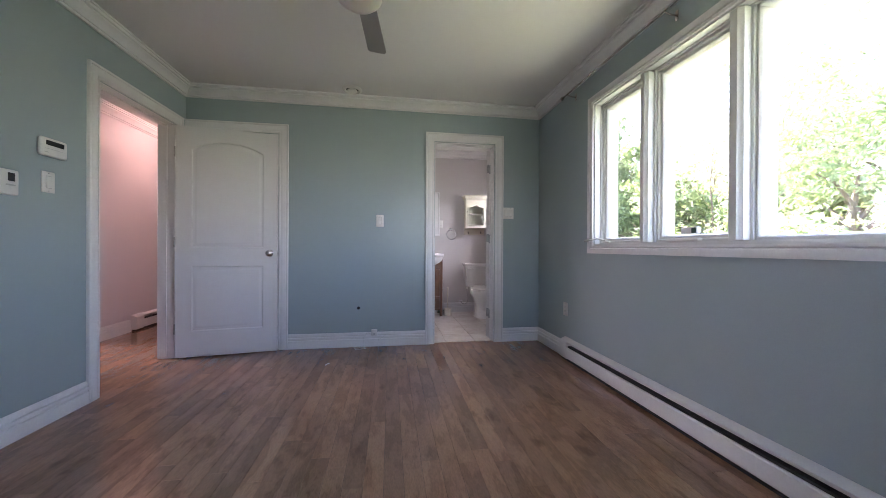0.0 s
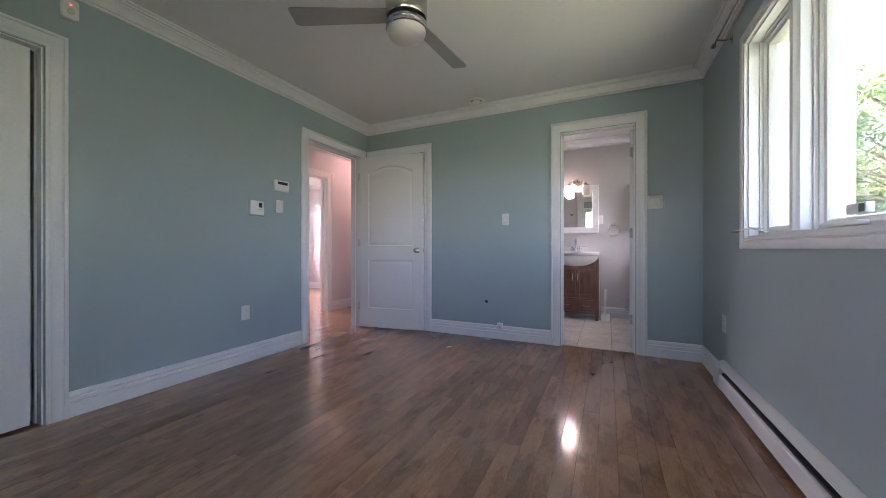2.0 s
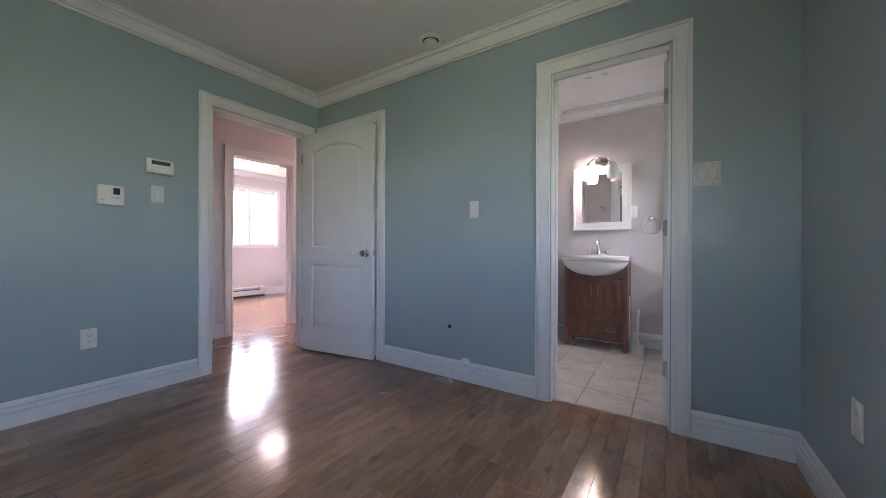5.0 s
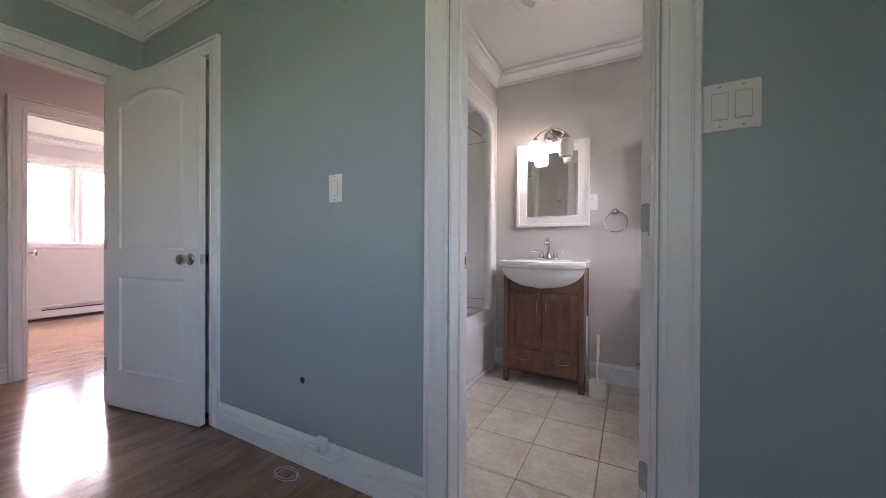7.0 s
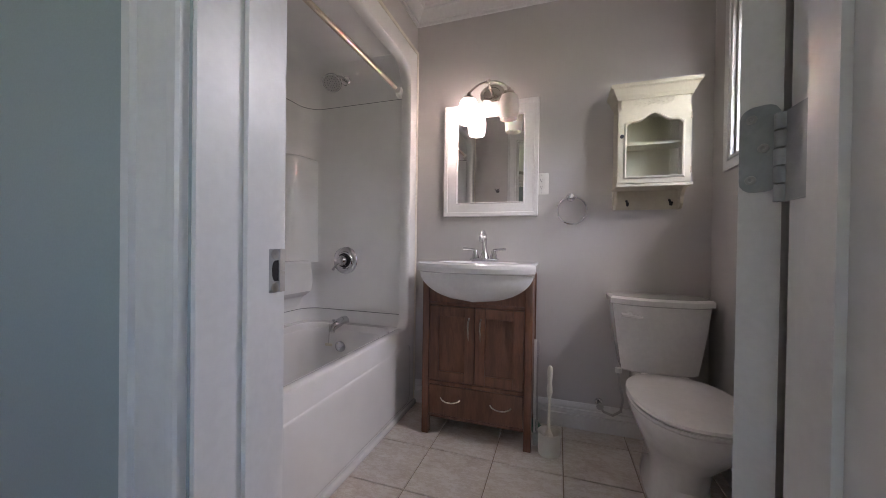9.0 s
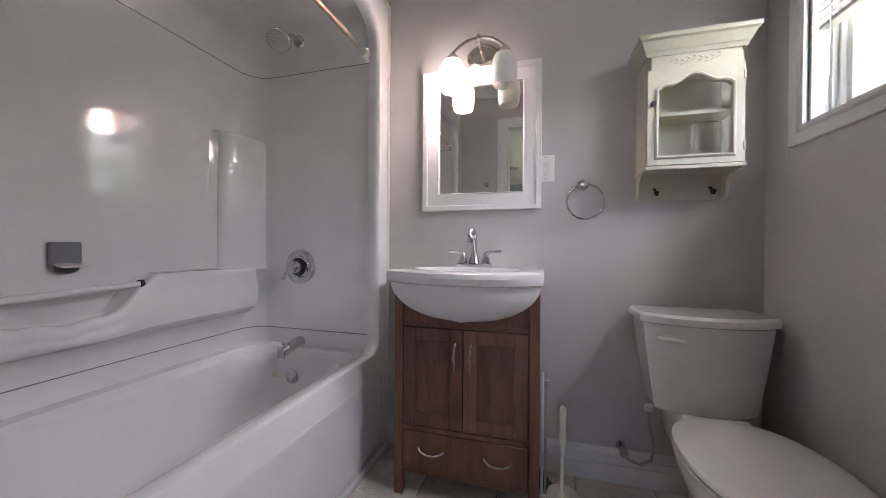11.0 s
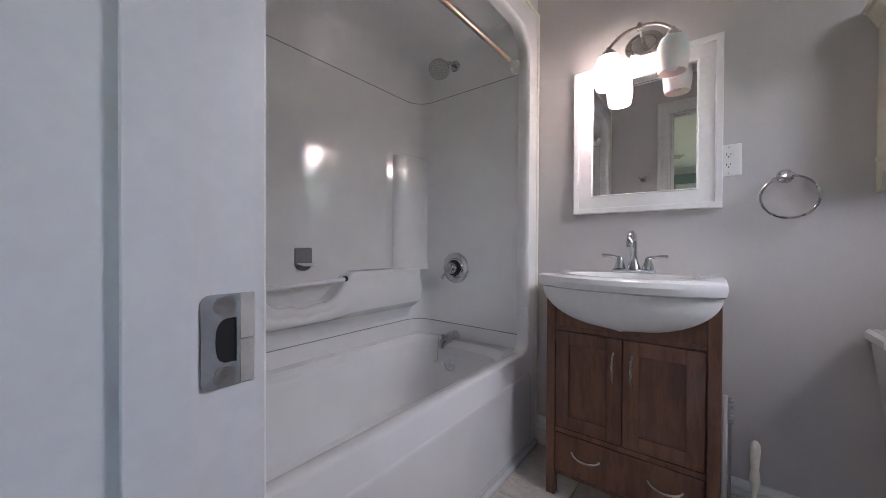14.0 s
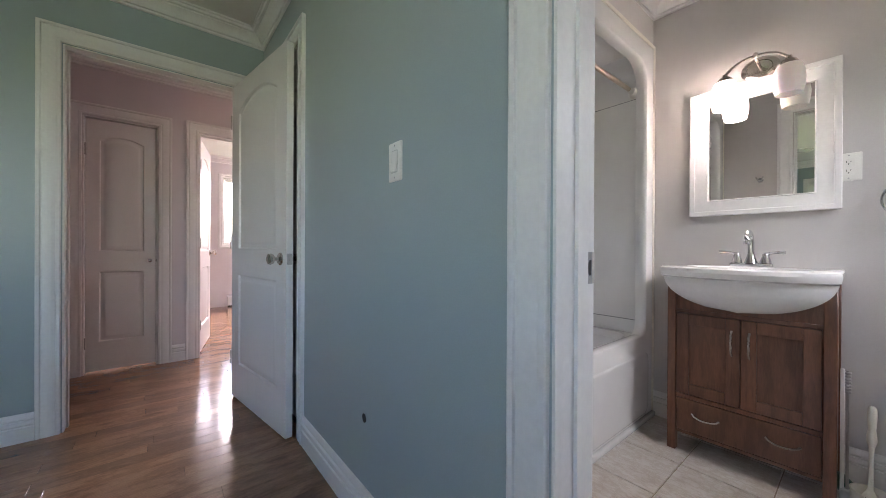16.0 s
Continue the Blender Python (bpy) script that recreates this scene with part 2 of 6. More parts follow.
DOME_ON = opal("dome_glass_lit", (0.9, 0.88, 0.85), 2.7)
DOME_WARM = opal("dome_glass_warm", (0.9, 0.8, 0.7), 3.7, (1.0, 0.70, 0.60))
GRASS = paint("grass", (0.175, 0.205, 0.125), 0.9, 0.35, 0.7, 0.5, 12)
BARK = paint("bark", (0.19, 0.155, 0.125), 0.9, 0.3, 6.0, 0.6, 40)
LEAF = leaf_mat("leaf", (0.05, 0.10, 0.05), (0.16, 0.24, 0.12))
LEAF2 = leaf_mat("leaf_pale", (0.07, 0.13, 0.07), (0.32, 0.41, 0.26))
SIDING = paint("white_siding", (0.75, 0.75, 0.74), 0.6, 0.04, 1.0, 0.1, 40)
REDP = paint("red_siding", (0.30, 0.045, 0.05), 0.6, 0.08, 1.0, 0.1, 40)
ROOFM = paint("roof_shingle", (0.09, 0.085, 0.08), 0.9, 0.2, 6.0, 0.4, 50)
SLATE = paint("slate_plastic", (0.20, 0.21, 0.21), 0.4, 0.05, 9.0, 0.0, 60)
GREENP = paint("green_plastic", (0.02, 0.09, 0.06), 0.35, 0.1, 9.0, 0.0, 50)

# ---- mesh helpers ----


def part(name, bm, material, parent=None, label="", smooth=True):
    """Link a bmesh, given in world places, as one mesh object under a thing or a part."""
    bmesh.ops.recalc_face_normals(bm, faces=bm.faces)
    if smooth:
        for f in bm.faces:
            f.smooth = True
        for e in bm.edges:
            if len(e.link_faces) == 2 and e.calc_face_angle(0) > 0.62:
                e.smooth = False
    me = bpy.data.meshes.new(name)
    bm.to_mesh(me)
    bm.free()
    me.materials.append(material)
    ob = new(name, me)
    if parent is not None:
        ob.parent = parent
        if parent.type == "EMPTY":
            ob.matrix_parent_inverse = Matrix.Translation(-parent.location)
    if label:
        ob["label"] = label
    return ob


def thing(name, loc, label, category, group="", kind=""):
    ob = new(name)
    ob.location = loc
    ob.empty_display_size = 0.1
    return tagged(ob, label, category, group, kind)


def box(x0, x1, y0, y1, z0, z1, bevel=0.0, seg=1, bm=None):
    own = bmesh.new()
    bmesh.ops.create_cube(own, size=1.0)
    for v in own.verts:
        v.co = Vector((x0 + (v.co.x + 0.5) * (x1 - x0), y0 + (v.co.y + 0.5) * (y1 - y0), z0 + (v.co.z + 0.5) * (z1 - z0)))
    if bevel:
        bmesh.ops.bevel(own, geom=own.edges[:], offset=bevel, segments=seg, affect="EDGES", profile=0.5)
    return join(bm, own)


def join(bm, own):
    if bm is None:
        return own
    tmp = bpy.data.meshes.new("tmp")
    own.to_mesh(tmp)
    own.free()
    bm.from_mesh(tmp)
    bpy.data.meshes.remove(tmp)
    return bm


def moved(bm, m):
    bmesh.ops.transform(bm, matrix=m, verts=bm.verts)
    return bm


def sweep(path, prof, place, closed=False, bm=None):
    """A profile (a: to the left of the path, b: out of its plane) drawn along a path in a plane, mitred at its corners."""
    own = bmesh.new()
    n = len(path)
    rings = []
    for i in range(n):
        p = Vector(path[i])
        ds = []
        if closed or i > 0:
            ds.append((p - Vector(path[i - 1])).normalized())
        if closed or i < n - 1:
            ds.append((Vector(path[(i + 1) % n]) - p).normalized())
        ns = [Vector((-d.y, d.x)) for d in ds]
        m = ns[0] if len(ns) == 1 else (ns[0] + ns[1]) / (1 + ns[0].dot(ns[1]))
        rings.append([own.verts.new(place(p.x + m.x * a, p.y + m.y * a, b)) for a, b in prof])
    k = len(prof)
    for i in range(n if closed else n - 1):
        r, s = rings[i], rings[(i + 1) % n]
        for j in range(k):
            own.faces.new((r[j], r[(j + 1) % k], s[(j + 1) % k], s[j]))
    if not closed:
        own.faces.new(rings[0])
        own.faces.new(rings[-1][::-1])
    return join(bm, own)


def lathe(prof, n=24, m=Matrix(), bm=None):
    """A profile of (radius, height) turned about z, then placed by m."""
    own = bmesh.new()
    rings = []
    for r, z in prof:
        if r < 1e-6:
            rings.append([own.verts.new(m @ Vector((0, 0, z)))])
        else:
            rings.append([own.verts.new(m @ Vector((r * math.cos(2 * math.pi * i / n), r * math.sin(2 * math.pi * i / n), z))) for i in range(n)])
    loft_rings(own, rings)
    return join(bm, own)


def loft_rings(bm, rings):
    for a, b in zip(rings, rings[1:]):
        n = max(len(a), len(b))
        for i in range(n):
            j = (i + 1) % n
            if len(a) == 1 and len(b) == 1:
                continue
            if len(a) == 1:
                bm.faces.new((a[0], b[j], b[i]))
            elif len(b) == 1:
                bm.faces.new((a[i], a[j], b[0]))
            else:
                bm.faces.new((a[i], a[j], b[j], b[i]))


def loft(sections, cap0=True, cap1=True, bm=None):
    """Closed outlines with equal counts, skinned one to the next."""
    own = bmesh.new()
    rings = [[own.verts.new(p) for p in s] for s in sections]
    loft_rings(own, rings)
    if cap0:
        own.faces.new(rings[0])
    if cap1:
        own.faces.new(rings[-1][::-1])
    return join(bm, own)


def tube(pts, r, n=10, bm=None, closed=False):
    pts = [Vector(p) for p in pts]
    own = bmesh.new()
    rings = []
    up = Vector((0.13, 0.21, 0.97))
    for i, p in enumerate(pts):
        a = pts[(i - 1) % len(pts)] if (closed or i > 0) else p
        b = pts[(i + 1) % len(pts)] if (closed or i < len(pts) - 1) else p
        d = (b - a).normalized()
        s = d.cross(up)
        if s.length < 1e-3:
            s = d.cross(Vector((1, 0, 0)))
        s.normalize()
        t = s.cross(d)
        rad = r[i] if isinstance(r, (list, tuple)) else r
        rings.append([own.verts.new(p + rad * (math.cos(2 * math.pi * k / n) * s + math.sin(2 * math.pi * k / n) * t)) for k in range(n)])
    if closed:
        rings.append(rings[0])
    loft_rings(own, rings)
    if not closed:
        own.faces.new(rings[0])
        own.faces.new(rings[-1][::-1])
    return join(bm, own)


def rrect(x0, x1, y0, y1, r, n=6):
    """A rounded rectangle's outline, counter-clockwise."""
    out = []
    for cx, cy, a0 in ((x1 - r, y0 + r, -90), (x1 - r, y1 - r, 0), (x0 + r, y1 - r, 90), (x0 + r, y0 + r, 180)):
        for i in range(n + 1):
            a = radians(a0 + 90 * i / n)
            out.append((cx + r * math.cos(a), cy + r * math.sin(a)))
    return out


def plate_with_holes(outer, holes, place, bm=None):
    """A flat face with holes, from outlines in its plane."""
    own = bmesh.new()
    edges = []
    for loop in (outer, *holes):
        vs = [own.verts.new(place(p, q)) for p, q in loop]
        edges += [own.edges.new((vs[i], vs[(i + 1) % len(vs)])) for i in range(len(vs))]
    bmesh.ops.triangle_fill(own, use_beauty=True, use_dissolve=False, edges=edges)
    return join(bm, own)


def wall(name, axis, lo, hi, s0, s1, z0, z1, holes, mat_lo, mat_hi, mat_reveal, label):
    """A wall of real thickness across axis 'x' or 'y' from lo to hi, with openings through it."""
    own = bmesh.new()
    ss = sorted({s0, s1, *[h[0] for h in holes], *[h[1] for h in holes]})
    zs = sorted({z0, z1, *[h[2] for h in holes], *[h[3] for h in holes]})

    def solid(i, j):
        if not (0 <= i < len(ss) - 1 and 0 <= j < len(zs) - 1):
            return False
        s, z = (ss[i] + ss[i + 1]) / 2, (zs[j] + zs[j + 1]) / 2
        return not any(a < s < b and c < z < d for a, b, c, d in holes)

    def at(d, s, z):
        return (d, s, z) if axis == "x" else (s, d, z)

    def quad(ps, k):
        own.faces.new([own.verts.new(p) for p in ps]).material_index = k

    for i in range(len(ss) - 1):
        for j in range(len(zs) - 1):
            if not solid(i, j):
                continue
            a, b, c, d = ss[i], ss[i + 1], zs[j], zs[j + 1]
            quad([at(lo, a, c), at(lo, b, c), at(lo, b, d), at(lo, a, d)], 0)
            quad([at(hi, a, c), at(hi, b, c), at(hi, b, d), at(hi, a, d)], 1)
            for di, dj, p, q in ((-1, 0, (a, c), (a, d)), (1, 0, (b, c), (b, d)), (0, -1, (a, c), (b, c)), (0, 1, (a, d), (b, d))):
                if not solid(i + di, j + dj):
                    quad([at(lo, *p), at(hi, *p), at(hi, *q), at(lo, *q)], 2)
    bmesh.ops.remove_doubles(own, verts=own.verts, dist=1e-5)
    ob = part(name, own, mat_lo, smooth=False)
    ob.data.materials.append(mat_hi)
    ob.data.materials.append(mat_reveal)
    return tagged(ob, label, "wall", kind="structure")

# ---- the large structure ----
H = 2.435          # ceiling height
EAST = 3.41        # window wall
SOUTH = -4.30
BACK = 1.72        # bathroom's far wall
TUBX = 1.845       # bathroom's wall over the tub
HALL = -1.07       # hall's far wall
FARX = -4.00       # far room's window wall
FARY = 2.64
WT = 0.14

wall("wall_north", "y", 0.0, WT, -0.13, EAST, 0, H, [(0.05, 0.80, 0, 2.04), (2.292, 2.918, 0, 2.046)], BLUE, GREIGE, TRIM, "dusty blue painted wall with two doorways")
wall("wall_west", "x", -0.13, 0.0, SOUTH, 0.0, 0, H, [(-0.950, -0.150, 0, 2.03), (-3.97, -2.75, 0, 2.0)], ROSE, BLUE, TRIM, "dusty blue painted wall with doorway and closet")
wall("wall_east", "x", EAST, EAST + 0.2, SOUTH, BACK + 0.12, 0, H, [(-3.20, -1.00, 0.995, 2.09), (0.78, 1.51, 1.385, 2.09)], BLUE, SIDING, VINYL, "dusty blue painted wall with a wide window")
# the opening is made for an added, unseen window
wall("wall_south", "y", SOUTH - 0.2, SOUTH, -0.13, EAST + 0.2, 0, H, [(2.05, 3.15, 0.995, 2.09)], SIDING, BLUE, TRIM, "plain dusty blue painted wall")
wall("wall_bath_north", "y", BACK, BACK + 0.12, 1.0, EAST, 0, H, [], GREIGE, GREIGE, TRIM, "warm grey painted bathroom wall")
wall("wall_bath_east", "x", EAST - 0.004, EAST, WT, BACK, 0, H, [(0.78, 1.51, 1.385, 2.09)], GREIGE, GREIGE, GREIGE, "warm grey painted bathroom wall with small window")
wall("wall_bath_west", "x", TUBX - 0.06, TUBX, WT, BACK, 0, H, [(WT + 0.02, 1.695, 0, 2.155)], GREIGE, GREIGE, GREIGE, "warm grey painted wall above the bathtub")
wall("wall_tub_side", "x", 0.93, 1.05, WT, BACK + 0.12, 0, H, [], ROSE, GREIGE, GREIGE, "plain wall behind the bathtub")
wall("wall_hall_end", "y", 2.9, 3.02, HALL, 0.93, 0, H, [], ROSE, ROSE, ROSE, "plain pale wall closing the hall")
wall("wall_hall_side", "x", -0.13, 0.0, WT, 2.9, 0, H, [], ROSE, ROSE, ROSE, "plain pale wall along the hall")
wall("wall_hall_south", "y", SOUTH - 0.12, SOUTH, FARX - 0.2, -0.13, 0, H, [], ROSE, ROSE, ROSE, "plain pale wall closing the hall")
wall("wall_hall_west", "x", HALL - 0.12, HALL, SOUTH, 2.9, 0, H, [(-1.005, -0.570, 0, 1.965), (-0.290, 0.410, 0, 1.975)], ROSE, ROSE, TRIM, "pale mauve-grey hall wall with two doorways")
wall("wall_far_room_west", "x", FARX - 0.2, FARX, SOUTH, FARY, 0, H, [(0.235, 1.965, 1.01, 2.11)], SIDING, ROSE, VINYL, "pale mauve-grey wall with a three-part window")
wall("wall_far_room_north", "y", FARY, FARY + 0.12, FARX - 0.2, HALL - 0.12, 0, H, [], ROSE, ROSE, ROSE, "pale mauve-grey far room wall")
wall("wall_closet_back", "x", -0.150, -0.131, -4.0, -2.72, 0, 2.1, [], ROSE, ROSE, ROSE, "plain panel closing the closet")


def slab(name, x0, x1, y0, y1, z0, z1, material, label, category):
    return tagged(part(name, box(x0, x1, y0, y1, z0, z1), material, smooth=False), label, category, kind="structure")


slab("ceiling", -0.13, EAST + 0.2, SOUTH - 0.12, 0.06, H, H + 0.1, CEIL, "matt off-white painted ceiling", "ceiling")
slab("ceiling_bath", 0.93, EAST + 0.2, 0.06, BACK + 0.12, H, H + 0.1, CEIL, "matt white bathroom ceiling", "ceiling")
slab("ceiling_hall", FARX - 0.2, -0.13, SOUTH - 0.12, 3.02, H, H + 0.1, CEIL, "matt off-white painted hall ceiling", "ceiling")
slab("ceiling_hall_end", -0.13, 0.93, 0.06, 3.02, H, H + 0.1, CEIL, "matt off-white painted ceiling", "ceiling")
floor = slab("floor", -0.13, EAST + 0.2, SOUTH - 0.12, 0.035, -0.12, -0.016, SUBFLOOR, "brown stained maple plank floor with satin varnish", "floor")
hall_floor = slab("floor_hall", FARX - 0.2, -0.13, SOUTH - 0.12, 3.02, -0.12, -0.016, SUBFLOOR, "brown stained plank floor", "floor")
bath_floor = slab("floor_bath", 0.93, EAST + 0.2, 0.035, BACK + 0.12, -0.12, -0.006, GROUT, "beige marbled ceramic tile floor with brown grout", "floor")
slab("floor_hall_end", -0.13, 0.93, 0.035, 3.02, -0.12, 0.0, SUBFLOOR, "brown plank floor", "floor")

# mouldings
CROWN = [(0, H - 0.100), (0.014, H - 0.100), (0.016, H - 0.088), (0.009, H - 0.085), (0.020, H - 0.082), (0.028, H - 0.066), (0.045, H - 0.046), (0.062, H - 0.036),
         (0.062, H - 0.028), (0.076, H - 0.026), (0.080, H - 0.014), (0.090, H - 0.012), (0.090, H - 0.001), (0, H - 0.001)]
BASE = [(0, 0.0), (0.016, 0.0), (0.017, 0.074), (0.010, 0.077), (0.010, 0.081), (0.016, 0.085), (0.015, 0.103), (0.007, 0.106), (0.007, 0.110), (0.012, 0.114), (0.010, 0.130), (0.005, 0.139), (0.0, 0.140)]
CASE = [(0.005, 0.0), (0.005, 0.011), (0.008, 0.014), (0.020, 0.015), (0.022, 0.0115), (0.025, 0.0115), (0.030, 0.0145), (0.040, 0.0162), (0.050, 0.0168), (0.060, 0.0166),
        (0.069, 0.0155), (0.071, 0.0125), (0.075, 0.0125), (0.077, 0.019), (0.088, 0.021), (0.092, 0.018), (0.092, 0.0)]
NARROW = [(0.0, 0.0), (0.0, 0.016), (0.012, 0.018), (0.018, 0.012), (0.024, 0.020), (0.050, 0.024), (0.060, 0.020), (0.060, 0.0)]


def flat(p, q, b):
    return (p, q, b)


def moulding(name, path, prof, label, category, closed=False):
    return tagged(part(name, sweep(path, prof, flat, closed), TRIM), label, category, kind="structure")


moulding("crown", [(0, SOUTH), (EAST, SOUTH), (EAST, 0), (0, 0)], CROWN, "white stepped crown moulding", "crown moulding", True)
moulding("crown_bath", [(TUBX, WT), (EAST - 0.004, WT), (EAST - 0.004, BACK), (TUBX, BACK)], CROWN, "white stepped crown moulding", "crown moulding", True)
moulding("crown_hall", [(-0.13, 2.9), (HALL, 2.9), (HALL, SOUTH), (-0.13, SOUTH)], CROWN, "white stepped crown moulding", "crown moulding", True)
moulding("crown_far_room", [(FARX, SOUTH), (HALL - 0.12, SOUTH), (HALL - 0.12, FARY), (FARX, FARY)], CROWN, "white stepped crown moulding", "crown moulding", True)
for nm, pth in (("baseboard", [(2.199, 0), (0.893, 0)]), ("baseboard_east", [(EAST, -0.55), (EAST, 0), (3.011, 0)]), ("baseboard_west", [(0, -1.043), (0, -2.657)]),
                ("baseboard_south", [(0, -4.07), (0, SOUTH), (EAST, SOUTH), (EAST, -3.72)]),
                ("baseboard_bath", [(EAST - 0.004, 0.30), (EAST - 0.004, BACK), (TUBX + 0.002, BACK)]),
                ("baseboard_hall", [(HALL, -0.384), (HALL, -0.476)]), ("baseboard_hall_north", [(HALL, 0.94), (HALL, 0.505)]),
                ("baseboard_hall_south", [(HALL, -1.10), (HALL, SOUTH), (-0.13, SOUTH), (-0.13, -1.045)]),
                ("baseboard_far_room", [(HALL - 0.12, 0.505), (HALL - 0.12, FARY), (FARX, FARY), (FARX, 1.72)])):
    moulding(nm, pth, BASE, "white stepped baseboard", "baseboard")


def north_face(p, q, b):
    return (p, -b, q)


def bath_face(p, q, b):
    return (p, WT + b, q)


def west_face(p, q, b):
    return (b, p, q)


def hall_face(p, q, b):
    return (HALL + b, p, q)


def hall_back(p, q, b):
    return (-0.13 - b, p, q)


def east_face(p, q, b):
    return (EAST - b, p, q)


def south_face(p, q, b):
    return (p, SOUTH + b, q)


def far_face(p, q, b):
    return (FARX + b, p, q)


def door_frame(name, s0, s1, top, place, depth, label, place2=None):
    """Casing on one or both faces and a jamb with a stop inside the opening."""
    ob = thing(name, place((s0 + s1) / 2, 0, 0), label, "door frame", kind="structure")
    run = [(s0, 0), (s0, top), (s1, top), (s1, 0)]
    part("casing", sweep(run, CASE, place), TRIM, ob)
    if place2:
        part("casing", sweep(run, CASE, place2), TRIM, ob)
    part("jamb", sweep(run, [(0.003, -depth + 0.001), (0.003, -0.001), (-0.006, -0.001), (-0.006, -depth + 0.001)], place), TRIM, ob)
    part("stop", sweep(run, [(-0.0062, -depth * 0.72), (-0.0062, -depth * 0.46), (-0.014, -depth * 0.46), (-0.014, -depth * 0.72)], place), TRIM, ob)
    return ob


bath_frame = door_frame("door_frame_bath", 2.292, 2.918, 2.046, north_face, WT, "white fluted bathroom door casing", bath_face)
entry_frame = door_frame("door_frame_entry", -0.950, -0.150, 2.03, west_face, 0.13, "white fluted bedroom door casing", hall_back)
door_frame("door_frame_side", 0.05, 0.80, 2.04, north_face, WT, "white fluted casing behind the open door")
door_frame("door_frame_closet", -3.97, -2.75, 2.0, west_face, 0.13, "white fluted closet casing")
door_frame("door_frame_hall_closet", -1.005, -0.570, 1.965, hall_face, 0.12, "white fluted hall closet casing")
far_frame = door_frame("door_frame_far_room", -0.290, 0.410, 1.975, hall_face, 0.12, "white fluted far room door casing")

# strike plates on the jambs
pl = part("strike_plate", box(-0.075, -0.040, -0.9438, -0.9416, 0.90, 0.955, 0.001), STEEL, entry_frame, "dull steel strike plate")


# ---- doors ----
def panel_outline(x0, x1, z0, z1, rise, n=14):
    out = [(x0, z0), (x1, z0)]
    if rise <= 0:
        return out + [(x1, z1), (x0, z1)]
    for i in range(n + 1):
        u = 1 - 2 * i / n
        out.append(((x0 + x1) / 2 + u * (x1 - x0) / 2, z1 - rise * abs(u) ** 2.2))
    return out


def inset(loop, d):
    xs, zs = [p[0] for p in loop], [p[1] for p in loop]
    cx, cz = (min(xs) + max(xs)) / 2, (min(zs) + max(zs)) / 2
    fx, fz = 1 - 2 * d / (max(xs) - min(xs)), 1 - 2 * d / (max(zs) - min(zs))
    return [(cx + (p[0] - cx) * fx, cz + (p[1] - cz) * fz) for p in loop]


def jamb_face(p, q, b):
    return (2.298 + b, p, q)


SY0, SY1, SZ0, SZ1 = 0.104, 0.1385, 0.9035, 0.9685
plate_loop = [(SY0 + 0.006 - 0.006 * math.sin(a), SZ0 + 0.006 - 0.006 * math.cos(a)) for a in np.linspace(0, math.pi / 2, 6)][::-1]
plate_loop = [(SY0 + 0.024, SZ0), (SY0 + 0.024, SZ1)] + [(SY0 + 0.006 - 0.006 * math.sin(a), SZ1 - 0.006 + 0.006 * math.cos(a)) for a in np.linspace(0, math.pi / 2, 6)] + plate_loop
latch_loop = [(0.1262, 0.920), (0.1262, 0.9515)] + [(0.120 - 0.0075 * math.sin(a), 0.93575 + 0.01575 * (1 if math.cos(a) >= 0 else -1) * abs(math.cos(a)) ** 0.7) for a in np.linspace(0, math.pi, 11)]
sb0 = plate_with_holes(plate_loop, [latch_loop], lambda p, q: jamb_face(p, q, 0.0022))
loft([[jamb_face(p, q, d) for p, q in plate_loop] for d in (0.0004, 0.0022)], False, False, sb0)
loft([[jamb_face(p, q, d) for p, q in latch_loop] for d in (0.0022, 0.0002)], False, False, sb0)
bmesh.ops.remove_doubles(sb0, verts=sb0.verts, dist=1e-5)
pl = part("strike_plate", sb0, HINGE, bath_frame, "worn dull steel strike plate with rounded corners")
part("latch_hole", loft([[jamb_face(p, q, d) for p, q in inset(latch_loop, 0.0002)] for d in (0.0003, 0.0007)]), BLACK, pl, smooth=False)
for z0, z1 in ((SZ0, 0.9345), (0.9352, SZ1)):
    part("strike_lip", box(2.2984, 2.3000, SY0 + 0.0242, SY1, z0, z1, 0.0005), LIP, pl, "rubbed tan strike lip")
for z in (0.9115, 0.9605):
    part("screw", lathe([(0.0072, 0.0), (0.0072, 0.0004), (0.0058, 0.0004), (0.0030, 0.0), (0.0012, 0.0), (0.0008, -0.0006), (0, -0.0006)], 16, pose(2.3003, 0.1185, z, 0, 90, 0)), STEEL, pl, "countersunk cross-head screw")


